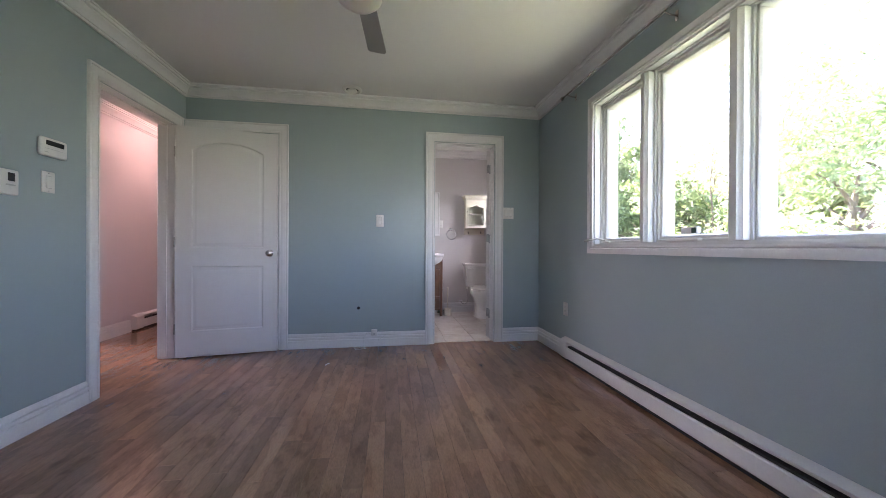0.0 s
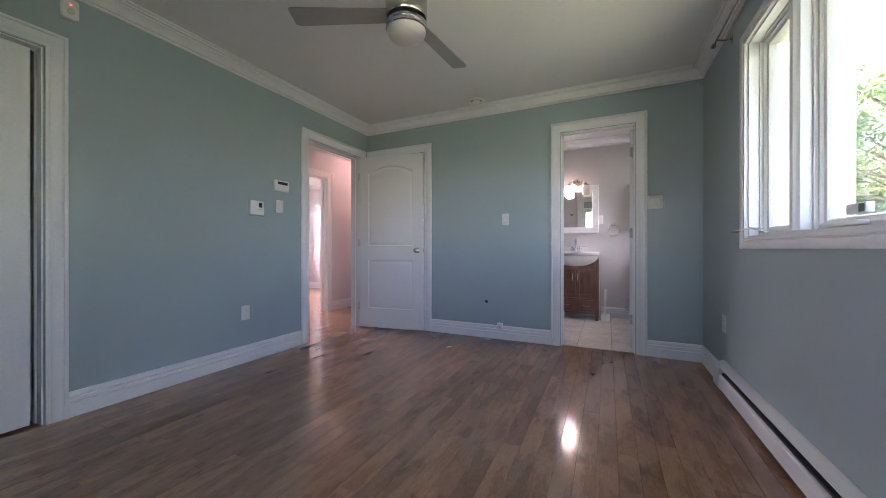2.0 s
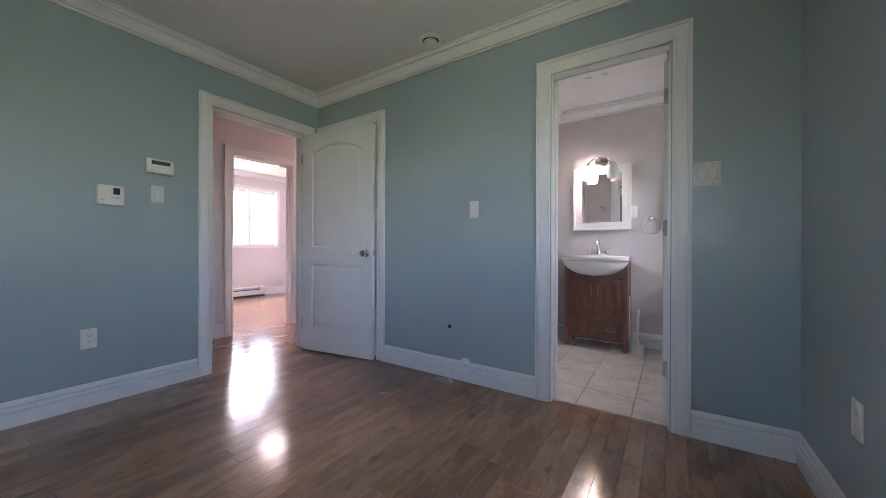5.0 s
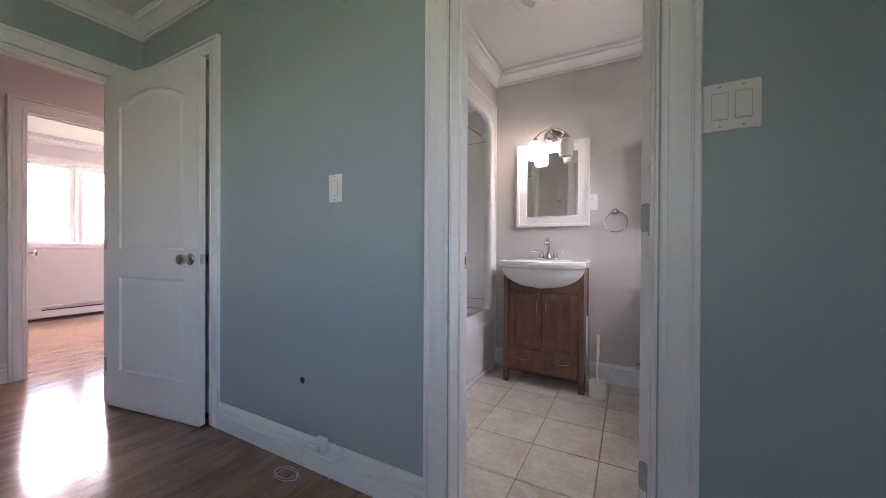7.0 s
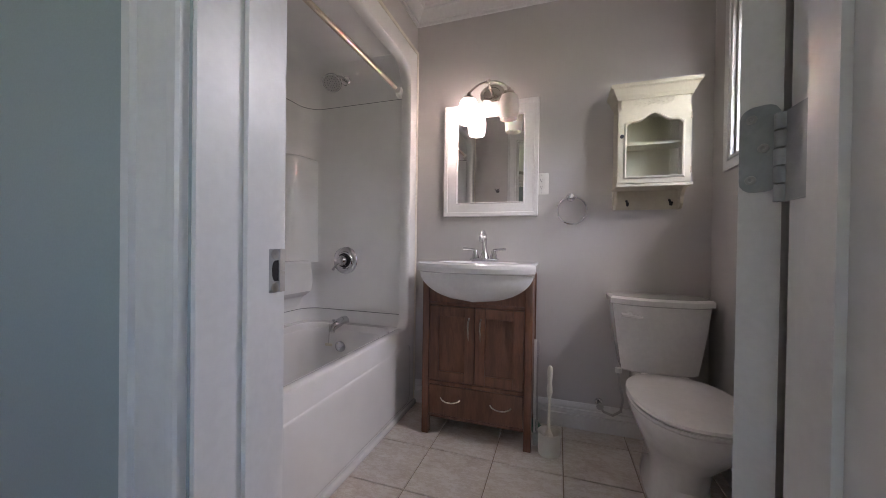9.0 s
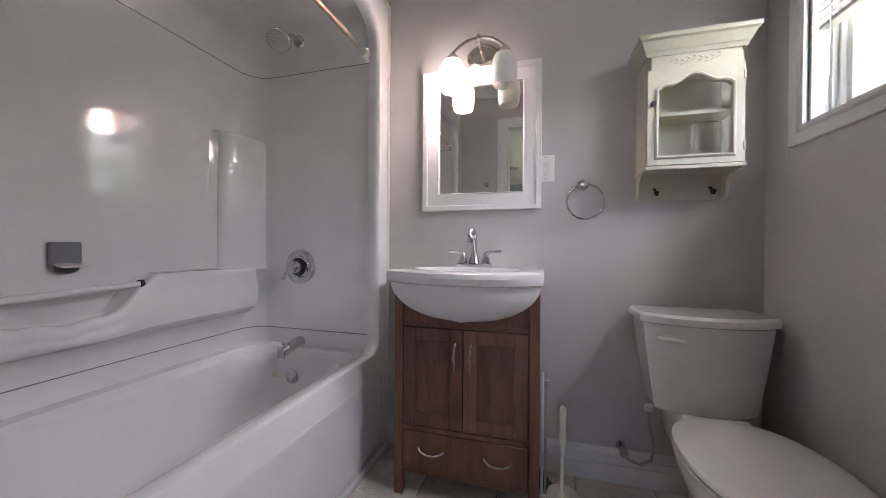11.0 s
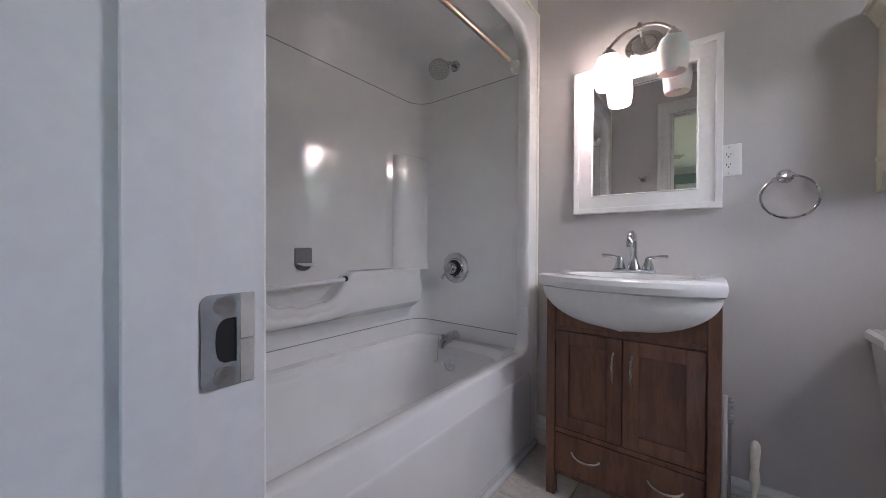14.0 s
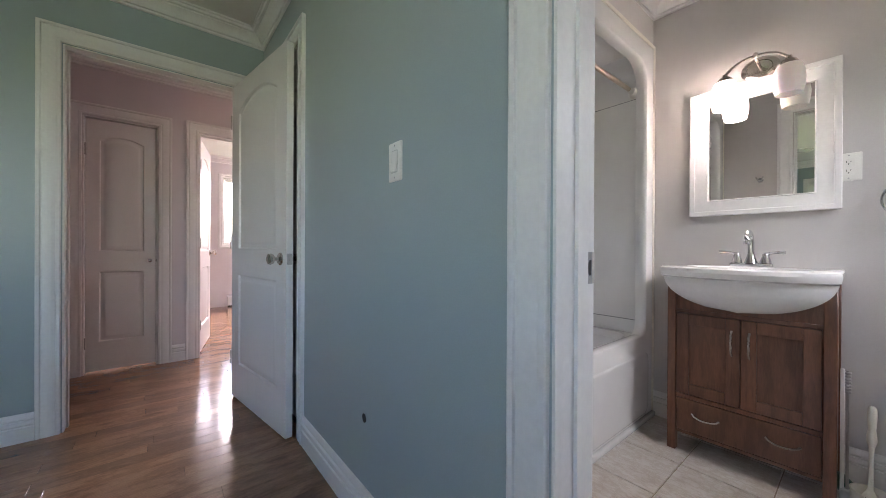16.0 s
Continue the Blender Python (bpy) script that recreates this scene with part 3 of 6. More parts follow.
def panel_door(name, w, h, m, label, kind, handle=None, grooves=False, thick=0.035, hinges=(), both=True):
    """A moulded two-panel door; local x along the leaf from its hinge, y through it (0 is the near face), z up."""
    ob = thing(name, m.translation, label, "door", kind=kind)
    sx = min(0.115, w * 0.17)
    loops = [panel_outline(sx, w - sx, 0.22, h * 0.395, 0), panel_outline(sx, w - sx, h * 0.475, h - 0.115, 0.075 * w / 0.78)]
    bm = bmesh.new()
    outer = [(0, 0), (w, 0), (w, h), (0, h)]
    plate_with_holes(outer, loops, lambda p, q: (p, 0, q), bm)
    plate_with_holes(outer, loops, lambda p, q: (p, thick, q), bm)
    for i in range(4):
        (a, c), (b, d) = outer[i], outer[(i + 1) % 4]
        bm.faces.new([bm.verts.new(v) for v in ((a, 0, c), (b, 0, d), (b, thick, d), (a, thick, c))])
    bmesh.ops.remove_doubles(bm, verts=bm.verts, dist=1e-5)
    leaf = part("leaf", moved(bm, m), DOORW, ob, smooth=False)
    for k, lp in enumerate(loops):
        for y0, sg in ((0, 1), (thick, -1)) if both else ((0, 1),):
            secs = [[(p, y0 + sg * dep, q) for p, q in inset(lp, d)] for d, dep in ((0.0, 0.0), (0.004, 0.001), (0.010, 0.011), (0.018, 0.012), (0.034, 0.004), (0.046, 0.003))]
            pb = loft(secs, False, True)
            if grooves:
                xs = np.linspace(sx + 0.09, w - sx - 0.09, 5)
                for x in xs:
                    box(x - 0.004, x + 0.004, y0 + sg * 0.0015, y0 + sg * 0.0028, lp[0][1] + 0.07, lp[-1][1] - 0.07 if k == 0 else h - 0.25, 0.001, 1, pb)
            part("panel", moved(pb, m), DOORW, leaf)
    if handle:
        hx, hz, style = handle
        for y0, sg in ((0, -1), (thick, 1)):
            r = m @ pose(hx, y0, hz, 90 if sg < 0 else -90)
            if style == "knob":
                kb = lathe([(0.0, 0.0), (0.032, 0.0), (0.032, 0.004), (0.026, 0.009), (0.012, 0.012), (0.011, 0.030), (0.024, 0.038), (0.0285, 0.050), (0.026, 0.060), (0.016, 0.065), (0.0, 0.066)], 24, r)
            else:
                kb = lathe([(0.0, 0.0), (0.013, 0.0), (0.010, 0.006), (0.006, 0.008), (0.006, 0.018), (0.014, 0.024), (0.014, 0.030), (0.0, 0.033)], 16, r)
            part("knob", kb, NICKEL, leaf, "round satin nickel door knob")
        lt = part("latch_plate", moved(box(w - 0.0005, w + 0.0015, thick / 2 - 0.012, thick / 2 + 0.012, hz - 0.028, hz + 0.028, 0.0006), m), STEEL, leaf, "steel latch plate")
        part("latch_bolt", moved(box(w + 0.001, w + 0.009, thick / 2 - 0.006, thick / 2 + 0.006, hz - 0.01, hz + 0.01, 0.002), m), STEEL, lt)
    for z in hinges:
        hb = box(-0.0025, -0.0005, 0.002, thick - 0.004, z - 0.045, z + 0.045, 0.0008)
        for i in range(3):
            lathe([(0, z - 0.045 + i * 0.03), (0.0065, z - 0.0445 + i * 0.03), (0.0065, z - 0.0165 + i * 0.03), (0, z - 0.016 + i * 0.03)], 12, pose(-0.004, -0.003, 0), hb)
        part("hinge", moved(hb, m), STEEL, leaf, "dull steel butt hinge")
    return ob


ang = math.degrees(math.atan2(0.125, 0.795))
entry_door = panel_door("door_entry", 0.80, 2.005, pose(0.022, -0.190, 0.010, 0, 0, ang), "white moulded two-panel arch-top door standing open", "structure", (0.735, 0.905, "knob"), hinges=(0.25, 1.0, 1.78))
panel_door("door_side", 0.722, 2.015, pose(0.064, 0.045, 0.008), "white moulded two-panel closed door", "structure", both=False)
for y in (-3.372, -3.960):
    panel_door("door_closet", 0.585, 1.972, pose(-0.030, y, 0.012, 0, 0, 90), "white beadboard arch-top closet door, closed", "structure", None, True, both=False)
panel_door("door_hall_closet", 0.405, 1.935, pose(HALL - 0.018, -0.990, 0.016, 0, 0, 90), "narrow white moulded two-panel closet door, closed", "structure", (0.372, 0.845, "small"), hinges=(0.22, 1.70), both=False)
far_door = panel_door("door_far_room", 0.66, 1.95, pose(HALL - 0.125, -0.272, 0.010, 0, 0, 168), "white moulded two-panel door standing open", "structure", (0.60, 0.905, "knob"), hinges=(0.25, 1.0, 1.72))

# bathroom door: folded back past the square, its hinge edge towards the doorway
BD = pose(2.911, 0.150, 0.012, 0, 0, 52)
bath_door = panel_door("door_bath", 0.595, 2.02, BD, "white moulded two-panel bathroom door folded back open", "structure", (0.53, 0.905, "knob"))


def big_hinge(z):
    leaf_m = BD
    pb = bmesh.new()
    ring = rrect(0.001, 0.034, z - 0.045, z + 0.045, 0.012, 4)
    loft([[(-0.0005, p, q) for p, q in ring], [(-0.0028, p, q) for p, q in ring]], True, True, pb)
    hg = part("hinge", moved(pb, leaf_m), HINGE, bath_door, "dull steel butt hinge with three screws")
    for dy, dz in ((0.024, 0.032), (0.014, 0.0), (0.024, -0.032)):
        part("screw", lathe([(0.005, 0.0), (0.0045, 0.0012), (0.002, 0.0014), (0.0015, 0.0004), (0, 0.0004)], 12, leaf_m @ pose(-0.0028, dy, z + dz, 0, -90, 0)), STEEL, hg)
    kn = bmesh.new()
    for i in range(5):
        lathe([(0, z - 0.045 + i * 0.018), (0.0068, z - 0.0445 + i * 0.018), (0.0068, z - 0.0285 + i * 0.018), (0, z - 0.028 + i * 0.018)], 14, Matrix.Translation((2.909, 0.1455, 0)), kn)
    part("knuckle", kn, HINGE, hg)
    part("jamb_leaf", box(2.9085, 2.9118, 0.108, 0.142, z - 0.045, z + 0.045, 0.0008), HINGE, hg)


for hz in (0.265, 1.070, 1.820):
    big_hinge(hz)


# ---- windows ----
def pane_window(name, place, s0, s1, z0, z1, splits, label, out, operable, depth_glass=0.10):
    """Casing, jamb liner, mullions, sashes and glass. place maps (along, up, inward); splits are (from, to) of each light."""
    ob = thing(name, place((s0 + s1) / 2, z0, 0), label, "window", kind="structure")
    run = [(s0, z0), (s0, z1), (s1, z1), (s1, z0)]
    part("casing", sweep(run, NARROW, place, True), TRIM, ob)
    part("liner", sweep(run, [(0.0, -0.19), (0.0, -0.001), (-0.010, -0.001), (-0.010, -0.045), (-0.018, -0.047), (-0.018, -0.19)], place, True), VINYL, ob)
    for (a0, a1), (b0, b1) in zip(splits, splits[1:]):
        mb = bmesh.new()
        pr = [(a1 - 0.012, -0.17), (a1 - 0.012, -0.05), (a1, -0.048), (a1, -0.012), (a1 + 0.012, -0.004), (a1 + 0.018, 0.006), (b0 - 0.018, 0.006), (b0 - 0.012, -0.004), (b0, -0.012), (b0, -0.048), (b0 + 0.012, -0.05), (b0 + 0.012, -0.17)]
        loft([[place(p, z0 + 0.0185, b) for p, b in pr], [place(p, z1 - 0.0185, b) for p, b in pr]], True, True, mb)
        part("mullion", mb, VINYL, ob)
    for k, (a, b) in enumerate(splits):
        lo, hi = a + (0.019 if k == 0 else 0.013), b - (0.019 if k == len(splits) - 1 else 0.013)
        z_lo, z_hi = z0 + 0.019, z1 - 0.019
        wd = 0.040 if operable[k] else 0.022
        srun = [(lo, z_lo), (lo, z_hi), (hi, z_hi), (hi, z_lo)]
        sash = part("sash", sweep(srun, [(0.0, -0.15), (0.0, -0.062), (-0.012, -0.060), (-0.018, -0.070), (-wd + 0.008, -0.074), (-wd, -0.092), (-wd, -0.15)], place, True), VINYL, ob)
        gl = loft([[place(p, q, -depth_glass - 0.008) for p, q in ((lo + wd - 0.004, z_lo + wd - 0.004), (hi - wd + 0.004, z_lo + wd - 0.004), (hi - wd + 0.004, z_hi - wd + 0.004), (lo + wd - 0.004, z_hi - wd + 0.004))],
                   [place(p, q, -depth_glass - 0.012) for p, q in ((lo + wd - 0.004, z_lo + wd - 0.004), (hi - wd + 0.004, z_lo + wd - 0.004), (hi - wd + 0.004, z_hi - wd + 0.004), (lo + wd - 0.004, z_hi - wd + 0.004))]])
        pane = part("pane", gl, GLASS, sash, "clear window glass", smooth=False)
        pane.visible_shadow = False
    return ob


def crank(parent, place, s, z, side):
    """A folding casement crank: base, arm and grip."""
    cb = part("crank_base", moved(box(-0.035, 0.035, -0.012, 0.012, 0, 0.016, 0.005, 2), Matrix.Translation(place(s, z, -0.040)) @ pose(0, 0, 0, 0, 0, 90)), PLASTIC, parent, "white casement crank")
    p0 = Vector(place(s, z + 0.02, -0.035))
    p1 = Vector(place(s + side * 0.045, z + 0.035, 0.005))
    p2 = Vector(place(s + side * 0.085, z + 0.022, 0.040))
    p3 = Vector(place(s + side * 0.12, z + 0.018, 0.065))
    part("crank_arm", tube([p0, p1, p2], [0.009, 0.006, 0.005], 8), PLASTIC, cb)
    part("crank_grip", tube([p2, p2.lerp(p3, 0.3), p3], [0.005, 0.010, 0.009], 10), STEEL, cb)


bed_window = pane_window("window_bedroom", east_face, -3.20, -1.00, 0.995, 2.09, [(-3.20, -2.14), (-2.07, -1.555), (-1.49, -1.00)], "white three-light window with profiled casing and glass panes", 1, (False, True, True))
crank(bed_window, east_face, -1.10, 1.014, 1)
lk = part("sash_lock", box(EAST + 0.018, EAST + 0.056, -1.895, -1.690, 1.014, 1.032, 0.007, 3), PLASTIC, bed_window, "white folded crank cover")
bath_window = pane_window("window_bath", east_face, 0.78, 1.51, 1.385, 2.09, [(0.78, 1.51)], "small white bathroom window with glass pane", 1, (True,))
crank(bath_window, east_face, 1.10, 1.405, -1)
far_window = pane_window("window_far_room", far_face, 0.235, 1.965, 1.01, 2.11, [(0.235, 0.765), (0.835, 1.365), (1.435, 1.965)], "white three-light window with glass panes", -1, (True, True, True))

# unseen window, added and sized to light the north wall and floor
pane_window("window_south_unseen", south_face, 2.05, 3.15, 0.995, 2.09, [(2.05, 2.57), (2.63, 3.15)], "unseen white two-light window added to light the room", 1, (True, True))

sb = tagged(part("sensor_box", box(EAST + 0.062, EAST + 0.086, -1.852, -1.745, 1.056, 1.093, 0.004, 2), PLASTIC), "small white sensor box with dark label on window sash", "sensor")
part("sensor_label", box(EAST + 0.0605, EAST + 0.0618, -1.848, -1.818, 1.060, 1.089, 0.0005), GREENP, sb, "dark label")

# ---- bedroom fittings ----
def electric_heater(name, place, s0, s1, label):
    ob = thing(name, place((s0 + s1) / 2, 0, 0), label, "heater")
    back = [(0.002, 0.025), (0.052, 0.025), (0.060, 0.034), (0.060, 0.112), (0.054, 0.118), (0.044, 0.118), (0.044, 0.112), (0.052, 0.110), (0.052, 0.045), (0.010, 0.045), (0.010, 0.170), (0.050, 0.158), (0.052, 0.166), (0.012, 0.182), (0.002, 0.184)]

    def sect(s, prof):
        return [place(s, q, p) for p, q in prof]

    part("body", loft([sect(s0 + 0.02, back), sect(s1 - 0.02, back)]), HEATER, ob, smooth=False)
    part("element", loft([sect(s0 + 0.03, [(0.012, 0.06), (0.045, 0.06), (0.045, 0.13), (0.012, 0.13)]), sect(s1 - 0.03, [(0.012, 0.06), (0.045, 0.06), (0.045, 0.13), (0.012, 0.13)])]), BLACK, ob, "dark heating element", smooth=False)
    cap = [(0.002, 0.020), (0.055, 0.020), (0.063, 0.030), (0.063, 0.150), (0.056, 0.164), (0.004, 0.187), (0.002, 0.187)]
    for a, b in ((s0, s0 + 0.12), (s1 - 0.12, s1)):
        part("end_cap", loft([sect(a, cap), sect(b, cap)]), HEATER, ob, smooth=False)
    part("foot", loft([sect(s0 + 0.01, [(0.004, 0), (0.04, 0), (0.04, 0.026), (0.004, 0.026)]), sect(s1 - 0.01, [(0.004, 0), (0.04, 0), (0.04, 0.026), (0.004, 0.026)])]), BLACK, ob, smooth=False)
    return ob


electric_heater("baseboard_heater", east_face, -3.70, -0.575, "long white electric baseboard heater below the window")
electric_heater("baseboard_heater", hall_face, 0.96, 2.30, "white electric baseboard heater in the hall")
electric_heater("baseboard_heater", far_face, 0.30, 1.70, "white electric baseboard heater below the far window")


def wall_plate(name, place, s, z, w, h, toggles, label, category, screws=True):
    """A cover plate with rocker switches or a double socket."""
    ob = thing(name, place(s, z, 0), label, category)
    r = rrect(s - w / 2, s + w / 2, z - h / 2, z + h / 2, 0.004, 3)
    part("cover", loft([[place(p, q, 0.0005) for p, q in r], [place(p, q, 0.004) for p, q in r], [place(p, q, 0.006) for p, q in inset(r, 0.003)]]), PLASTIC, ob)
    n = len(toggles)
    for i, kind in enumerate(toggles):
        c = s + (i - (n - 1) / 2) * 0.046
        if kind == "rocker":
            part("rocker_bezel", loft([[place(p, q, b) for p, q in rrect(c - 0.0172, c + 0.0172, z - 0.034, z + 0.034, 0.002, 2)] for b in (0.004, 0.0068)]), PLASTIC_D, ob, smooth=False)
            a, b = c - 0.015, c + 0.015
            sec = [(z - 0.031, 0.0105), (z, 0.0075), (z + 0.031, 0.008), (z + 0.031, 0.004), (z - 0.031, 0.004)]
            part("rocker", loft([[place(a, q, d) for q, d in sec], [place(b, q, d) for q, d in sec]]), PLASTIC, ob, smooth=False)
        else:
            part("socket_face", loft([[place(p, q, b) for p, q in rrect(c - 0.0165, c + 0.0165, z - 0.034, z + 0.034, 0.003, 2)] for b in (0.004, 0.0075)]), PLASTIC, ob, smooth=False)
            for dz in (-0.019, 0.019):
                sl = bmesh.new()
                for ds, hh in ((-0.006, 0.008), (0.006, 0.0065)):
                    pr = ((c + ds - 0.001, z + dz - hh / 2 + 0.003), (c + ds + 0.001, z + dz - hh / 2 + 0.003), (c + ds + 0.001, z + dz + hh / 2 + 0.003), (c + ds - 0.001, z + dz + hh / 2 + 0.003))
                    loft([[place(p, q, b) for p, q in pr] for b in (0.0070, 0.0079)], True, True, sl)
                pr = [(c + 0.0025 * math.cos(a), z + dz - 0.007 + 0.0025 * math.sin(a)) for a in np.linspace(0, 5.5, 8)]
                loft([[place(p, q, b) for p, q in pr] for b in (0.0070, 0.0079)], True, True, sl)
                part("socket_slots", sl, BLACK, ob, smooth=False)
    if screws:
        for i in range(n):
            c = s + (i - (n - 1) / 2) * 0.046
            for dz in (-0.0485, 0.0485):
                pr = [(c + 0.003 * math.cos(a), z + dz + 0.003 * math.sin(a)) for a in np.linspace(0, 5.6, 9)]
                part("screw", loft([[place(p, q, b) for p, q in pr] for b in (0.0055, 0.0068)]), STEEL, ob, smooth=False)
    return ob


wall_plate("light_switch", north_face, 1.748, 1.236, 0.072, 0.118, ["rocker"], "white single rocker switch on the blue wall", "switch")
wall_plate("double_light_switch", north_face, 3.069, 1.338, 0.113, 0.118, ["rocker", "rocker"], "white double rocker switch beside the bathroom door", "switch")
wall_plate("light_switch", west_face, -1.286, 1.318, 0.072, 0.114, ["rocker"], "white single rocker switch below an alarm keypad", "switch")
wall_plate("wall_outlet", west_face, -1.617, 0.408, 0.072, 0.118, ["socket"], "white double wall outlet above the baseboard", "outlet")
wall_plate("wall_outlet", east_face, -0.575, 0.430, 0.072, 0.118, ["blank"], "white wall outlet above the heater", "outlet")


def bathwall_face(p, q, b):
    return (p, BACK - b, q)


wall_plate("wall_outlet", bathwall_face, 2.606, 1.330, 0.075, 0.118, ["socket"], "white outlet beside the mirror", "outlet")

# alarm keypad, thermostat, motion-sensor on the west wall
kp = thing("alarm_keypad", (0, -1.273, 1.506), "white alarm keypad with a dark display", "keypad")
part("case", box(0.0005, 0.026, -1.350, -1.197, 1.456, 1.556, 0.012, 3), PLASTIC, kp)
part("display", box(0.0255, 0.0272, -1.325, -1.222, 1.515, 1.540, 0.0015), BLACK, kp, "dark display strip")
part("door_seam", box(0.0252, 0.0264, -1.330, -1.217, 1.4945, 1.4965), PLASTIC_D, kp)
part("lettering_bar", box(0.0255, 0.0267, -1.335, -1.310, 1.474, 1.478), PLASTIC_D, kp)
th = thing("thermostat", (0, -1.524, 1.279), "white wall thermostat with small display", "thermostat")
part("case", box(0.0005, 0.028, -1.587, -1.461, 1.218, 1.341, 0.008, 3), PLASTIC, th)
part("display", box(0.0275, 0.0290, -1.515, -1.483, 1.285, 1.325, 0.001), BLACK, th, "small dark display")
part("button", box(0.0275, 0.0300, -1.525, -1.480, 1.262, 1.270, 0.001), PLASTIC_D, th)
part("dial_bar", box(0.0275, 0.0295, -1.575, -1.555, 1.245, 1.251, 0.001), PLASTIC_D, th)
ms = thing("alarm_sensor", (0, -2.653, 2.255), "white corner motion detector below the crown", "sensor")
part("case", box(0.0005, 0.034, -2.690, -2.616, 2.200, 2.312, 0.014, 3), PLASTIC, ms)
part("lens", lathe([(0.016, 0), (0.015, 0.005), (0.008, 0.009), (0, 0.010)], 18, pose(0.033, -2.653, 2.238, 0, 90, 0)), PLASTIC_D, ms)
part("indicator", box(0.0335, 0.0355, -2.659, -2.647, 2.272, 2.280, 0.0008), REDLED, ms, "small glowing red indicator")

# hole in the wall with frayed plaster edge, its dark depth a black disc; plug and cable
hl = tagged(part("cable_hole", lathe([(0.0, 0.0004), (0.010, 0.0006), (0.0125, 0.0010), (0.0155, 0.0004)], 13, pose(1.545, -0.0005, 0.378, 90)), BLACK), "dark cable hole knocked through the wall", "hole")
pg = thing("plug_adapter", (1.70, -0.02, 0.15), "white plug-in cable box on the baseboard", "adapter")
part("case", box(1.672, 1.728, -0.046, -0.0165, 0.106, 0.172, 0.005, 2), PLASTIC, pg)
part("socket", box(1.690, 1.710, -0.0475, -0.0455, 0.120, 0.140, 0.001), PLASTIC_D, pg)


def cable(name, pts, r, material, label):
    return tagged(part(name, tube(pts, r, 6), material), label, "cable")


coil = [(1.672, -0.035, 0.125), (1.63, -0.035, 0.140), (1.60, -0.045, 0.10), (1.60, -0.05, 0.03), (1.585, -0.06, 0.004)]
for i in range(26):
    a = 0.5 * i
    coil.append((1.570 + (0.055 + 0.008 * math.sin(i * 1.7)) * math.cos(a), -0.10 + 0.036 * math.sin(a + 0.2 * math.sin(i)), 0.004 + 0.0009 * i))
cable("loose_cable", coil, 0.0013, PLASTIC_D, "thin white cable coiled loosely on the floor")
cable("wall_cable", [(1.728, -0.03, 0.14), (1.76, -0.02, 0.158), (1.82, -0.014, 0.143), (1.80, -0.02, 0.10), (1.74, -0.024, 0.07), (1.73, -0.022, 0.02), (1.745, -0.03, 0.004)], 0.0015, PLASTIC_D, "thin white cable hanging over the baseboard")
cable("floor_scrap", [(1.325, -0.525, 0.003), (1.336, -0.505, 0.006), (1.352, -0.478, 0.003)], 0.0026, PLASTIC, "small white scrap on the floor")

# curtain rod with brackets
cr = thing("curtain_rod", (EAST - 0.07, -0.72, 2.28), "thin brushed metal curtain rod above the window", "curtain rod")
part("rod", tube([(EAST - 0.075, -0.66, 2.285), (EAST - 0.075, -3.62, 2.285)], 0.0065, 10), NICKEL, cr)
part("finial", lathe([(0, 0), (0.010, 0.002), (0.008, 0.010), (0.015, 0.020), (0.016, 0.030), (0.010, 0.040), (0, 0.042)], 14, pose(EAST - 0.075, -0.66, 2.285, -90)), NICKEL, cr)
for y in (-0.73, -1.78, -2.60, -3.5):
    part("bracket", tube([(EAST - 0.001, y, 2.262), (EAST - 0.035, y, 2.262), (EAST - 0.070, y, 2.272), (EAST - 0.085, y, 2.277)], 0.005, 8), NICKEL, cr)
    part("bracket_plate", box(EAST - 0.004, EAST - 0.0005, y - 0.011, y + 0.011, 2.235, 2.290, 0.001), NICKEL, cr)

# ceiling fan
FX, FY = 1.705, -1.87
fan = thing("ceiling_fan", (FX, FY, H), "three-blade grey ceiling fan with nickel motor and frosted dome", "ceiling fan")
fm = Matrix.Translation((FX, FY, 0))
part("canopy", lathe([(0.0, H - 0.001), (0.085, H - 0.001), (0.088, H - 0.02), (0.075, H - 0.055), (0.06, H - 0.07), (0.0, H - 0.07)], 28, fm), NICKEL, fan)
part("motor", lathe([(0.0, 2.375), (0.100, 2.370), (0.113, 2.345), (0.113, 2.195), (0.108, 2.186), (0.0, 2.186)], 32, fm), NICKEL, fan)
part("dark_ring", lathe([(0.0, 2.1855), (0.100, 2.1855), (0.100, 2.166), (0.0, 2.166)], 28, fm), BLACK, fan, "dark slot below the motor")
part("lamp_ring", lathe([(0.0, 2.1655), (0.106, 2.1655), (0.111, 2.160), (0.111, 2.148), (0.107, 2.145), (0.111, 2.141), (0.111, 2.126), (0.106, 2.122), (0.0, 2.122)], 32, fm), CHROME, fan)
part("dome", lathe([(0.105, 2.1215), (0.104, 2.110), (0.098, 2.094), (0.082, 2.080), (0.055, 2.070), (0.028, 2.065), (0, 2.064)], 32, fm), OPAL_OFF, fan, "frosted white glass dome")
for a in (85, 205, 325):
    bm = bmesh.new()
    bl = [(0.10, -0.045), (0.60, -0.062), (0.625, -0.050), (0.630, 0.046), (0.618, 0.056), (0.10, 0.045)]
    loft([[(x, y, 0.0) for x, y in bl], [(x, y, 0.007) for x, y in bl]], True, True, bm)
    blade = part("blade", moved(bm, fm @ pose(0, 0, 2.205, 0, 0, a) @ pose(0, 0, 0, 11, 0, 0)), FANBLADE, fan, "grey fan blade")
    part("blade_arm", moved(box(0.095, 0.155, -0.022, 0.022, 0.0075, 0.013, 0.002), fm @ pose(0, 0, 2.205, 0, 0, a) @ pose(0, 0, 0, 11, 0, 0)), NICKEL, blade)


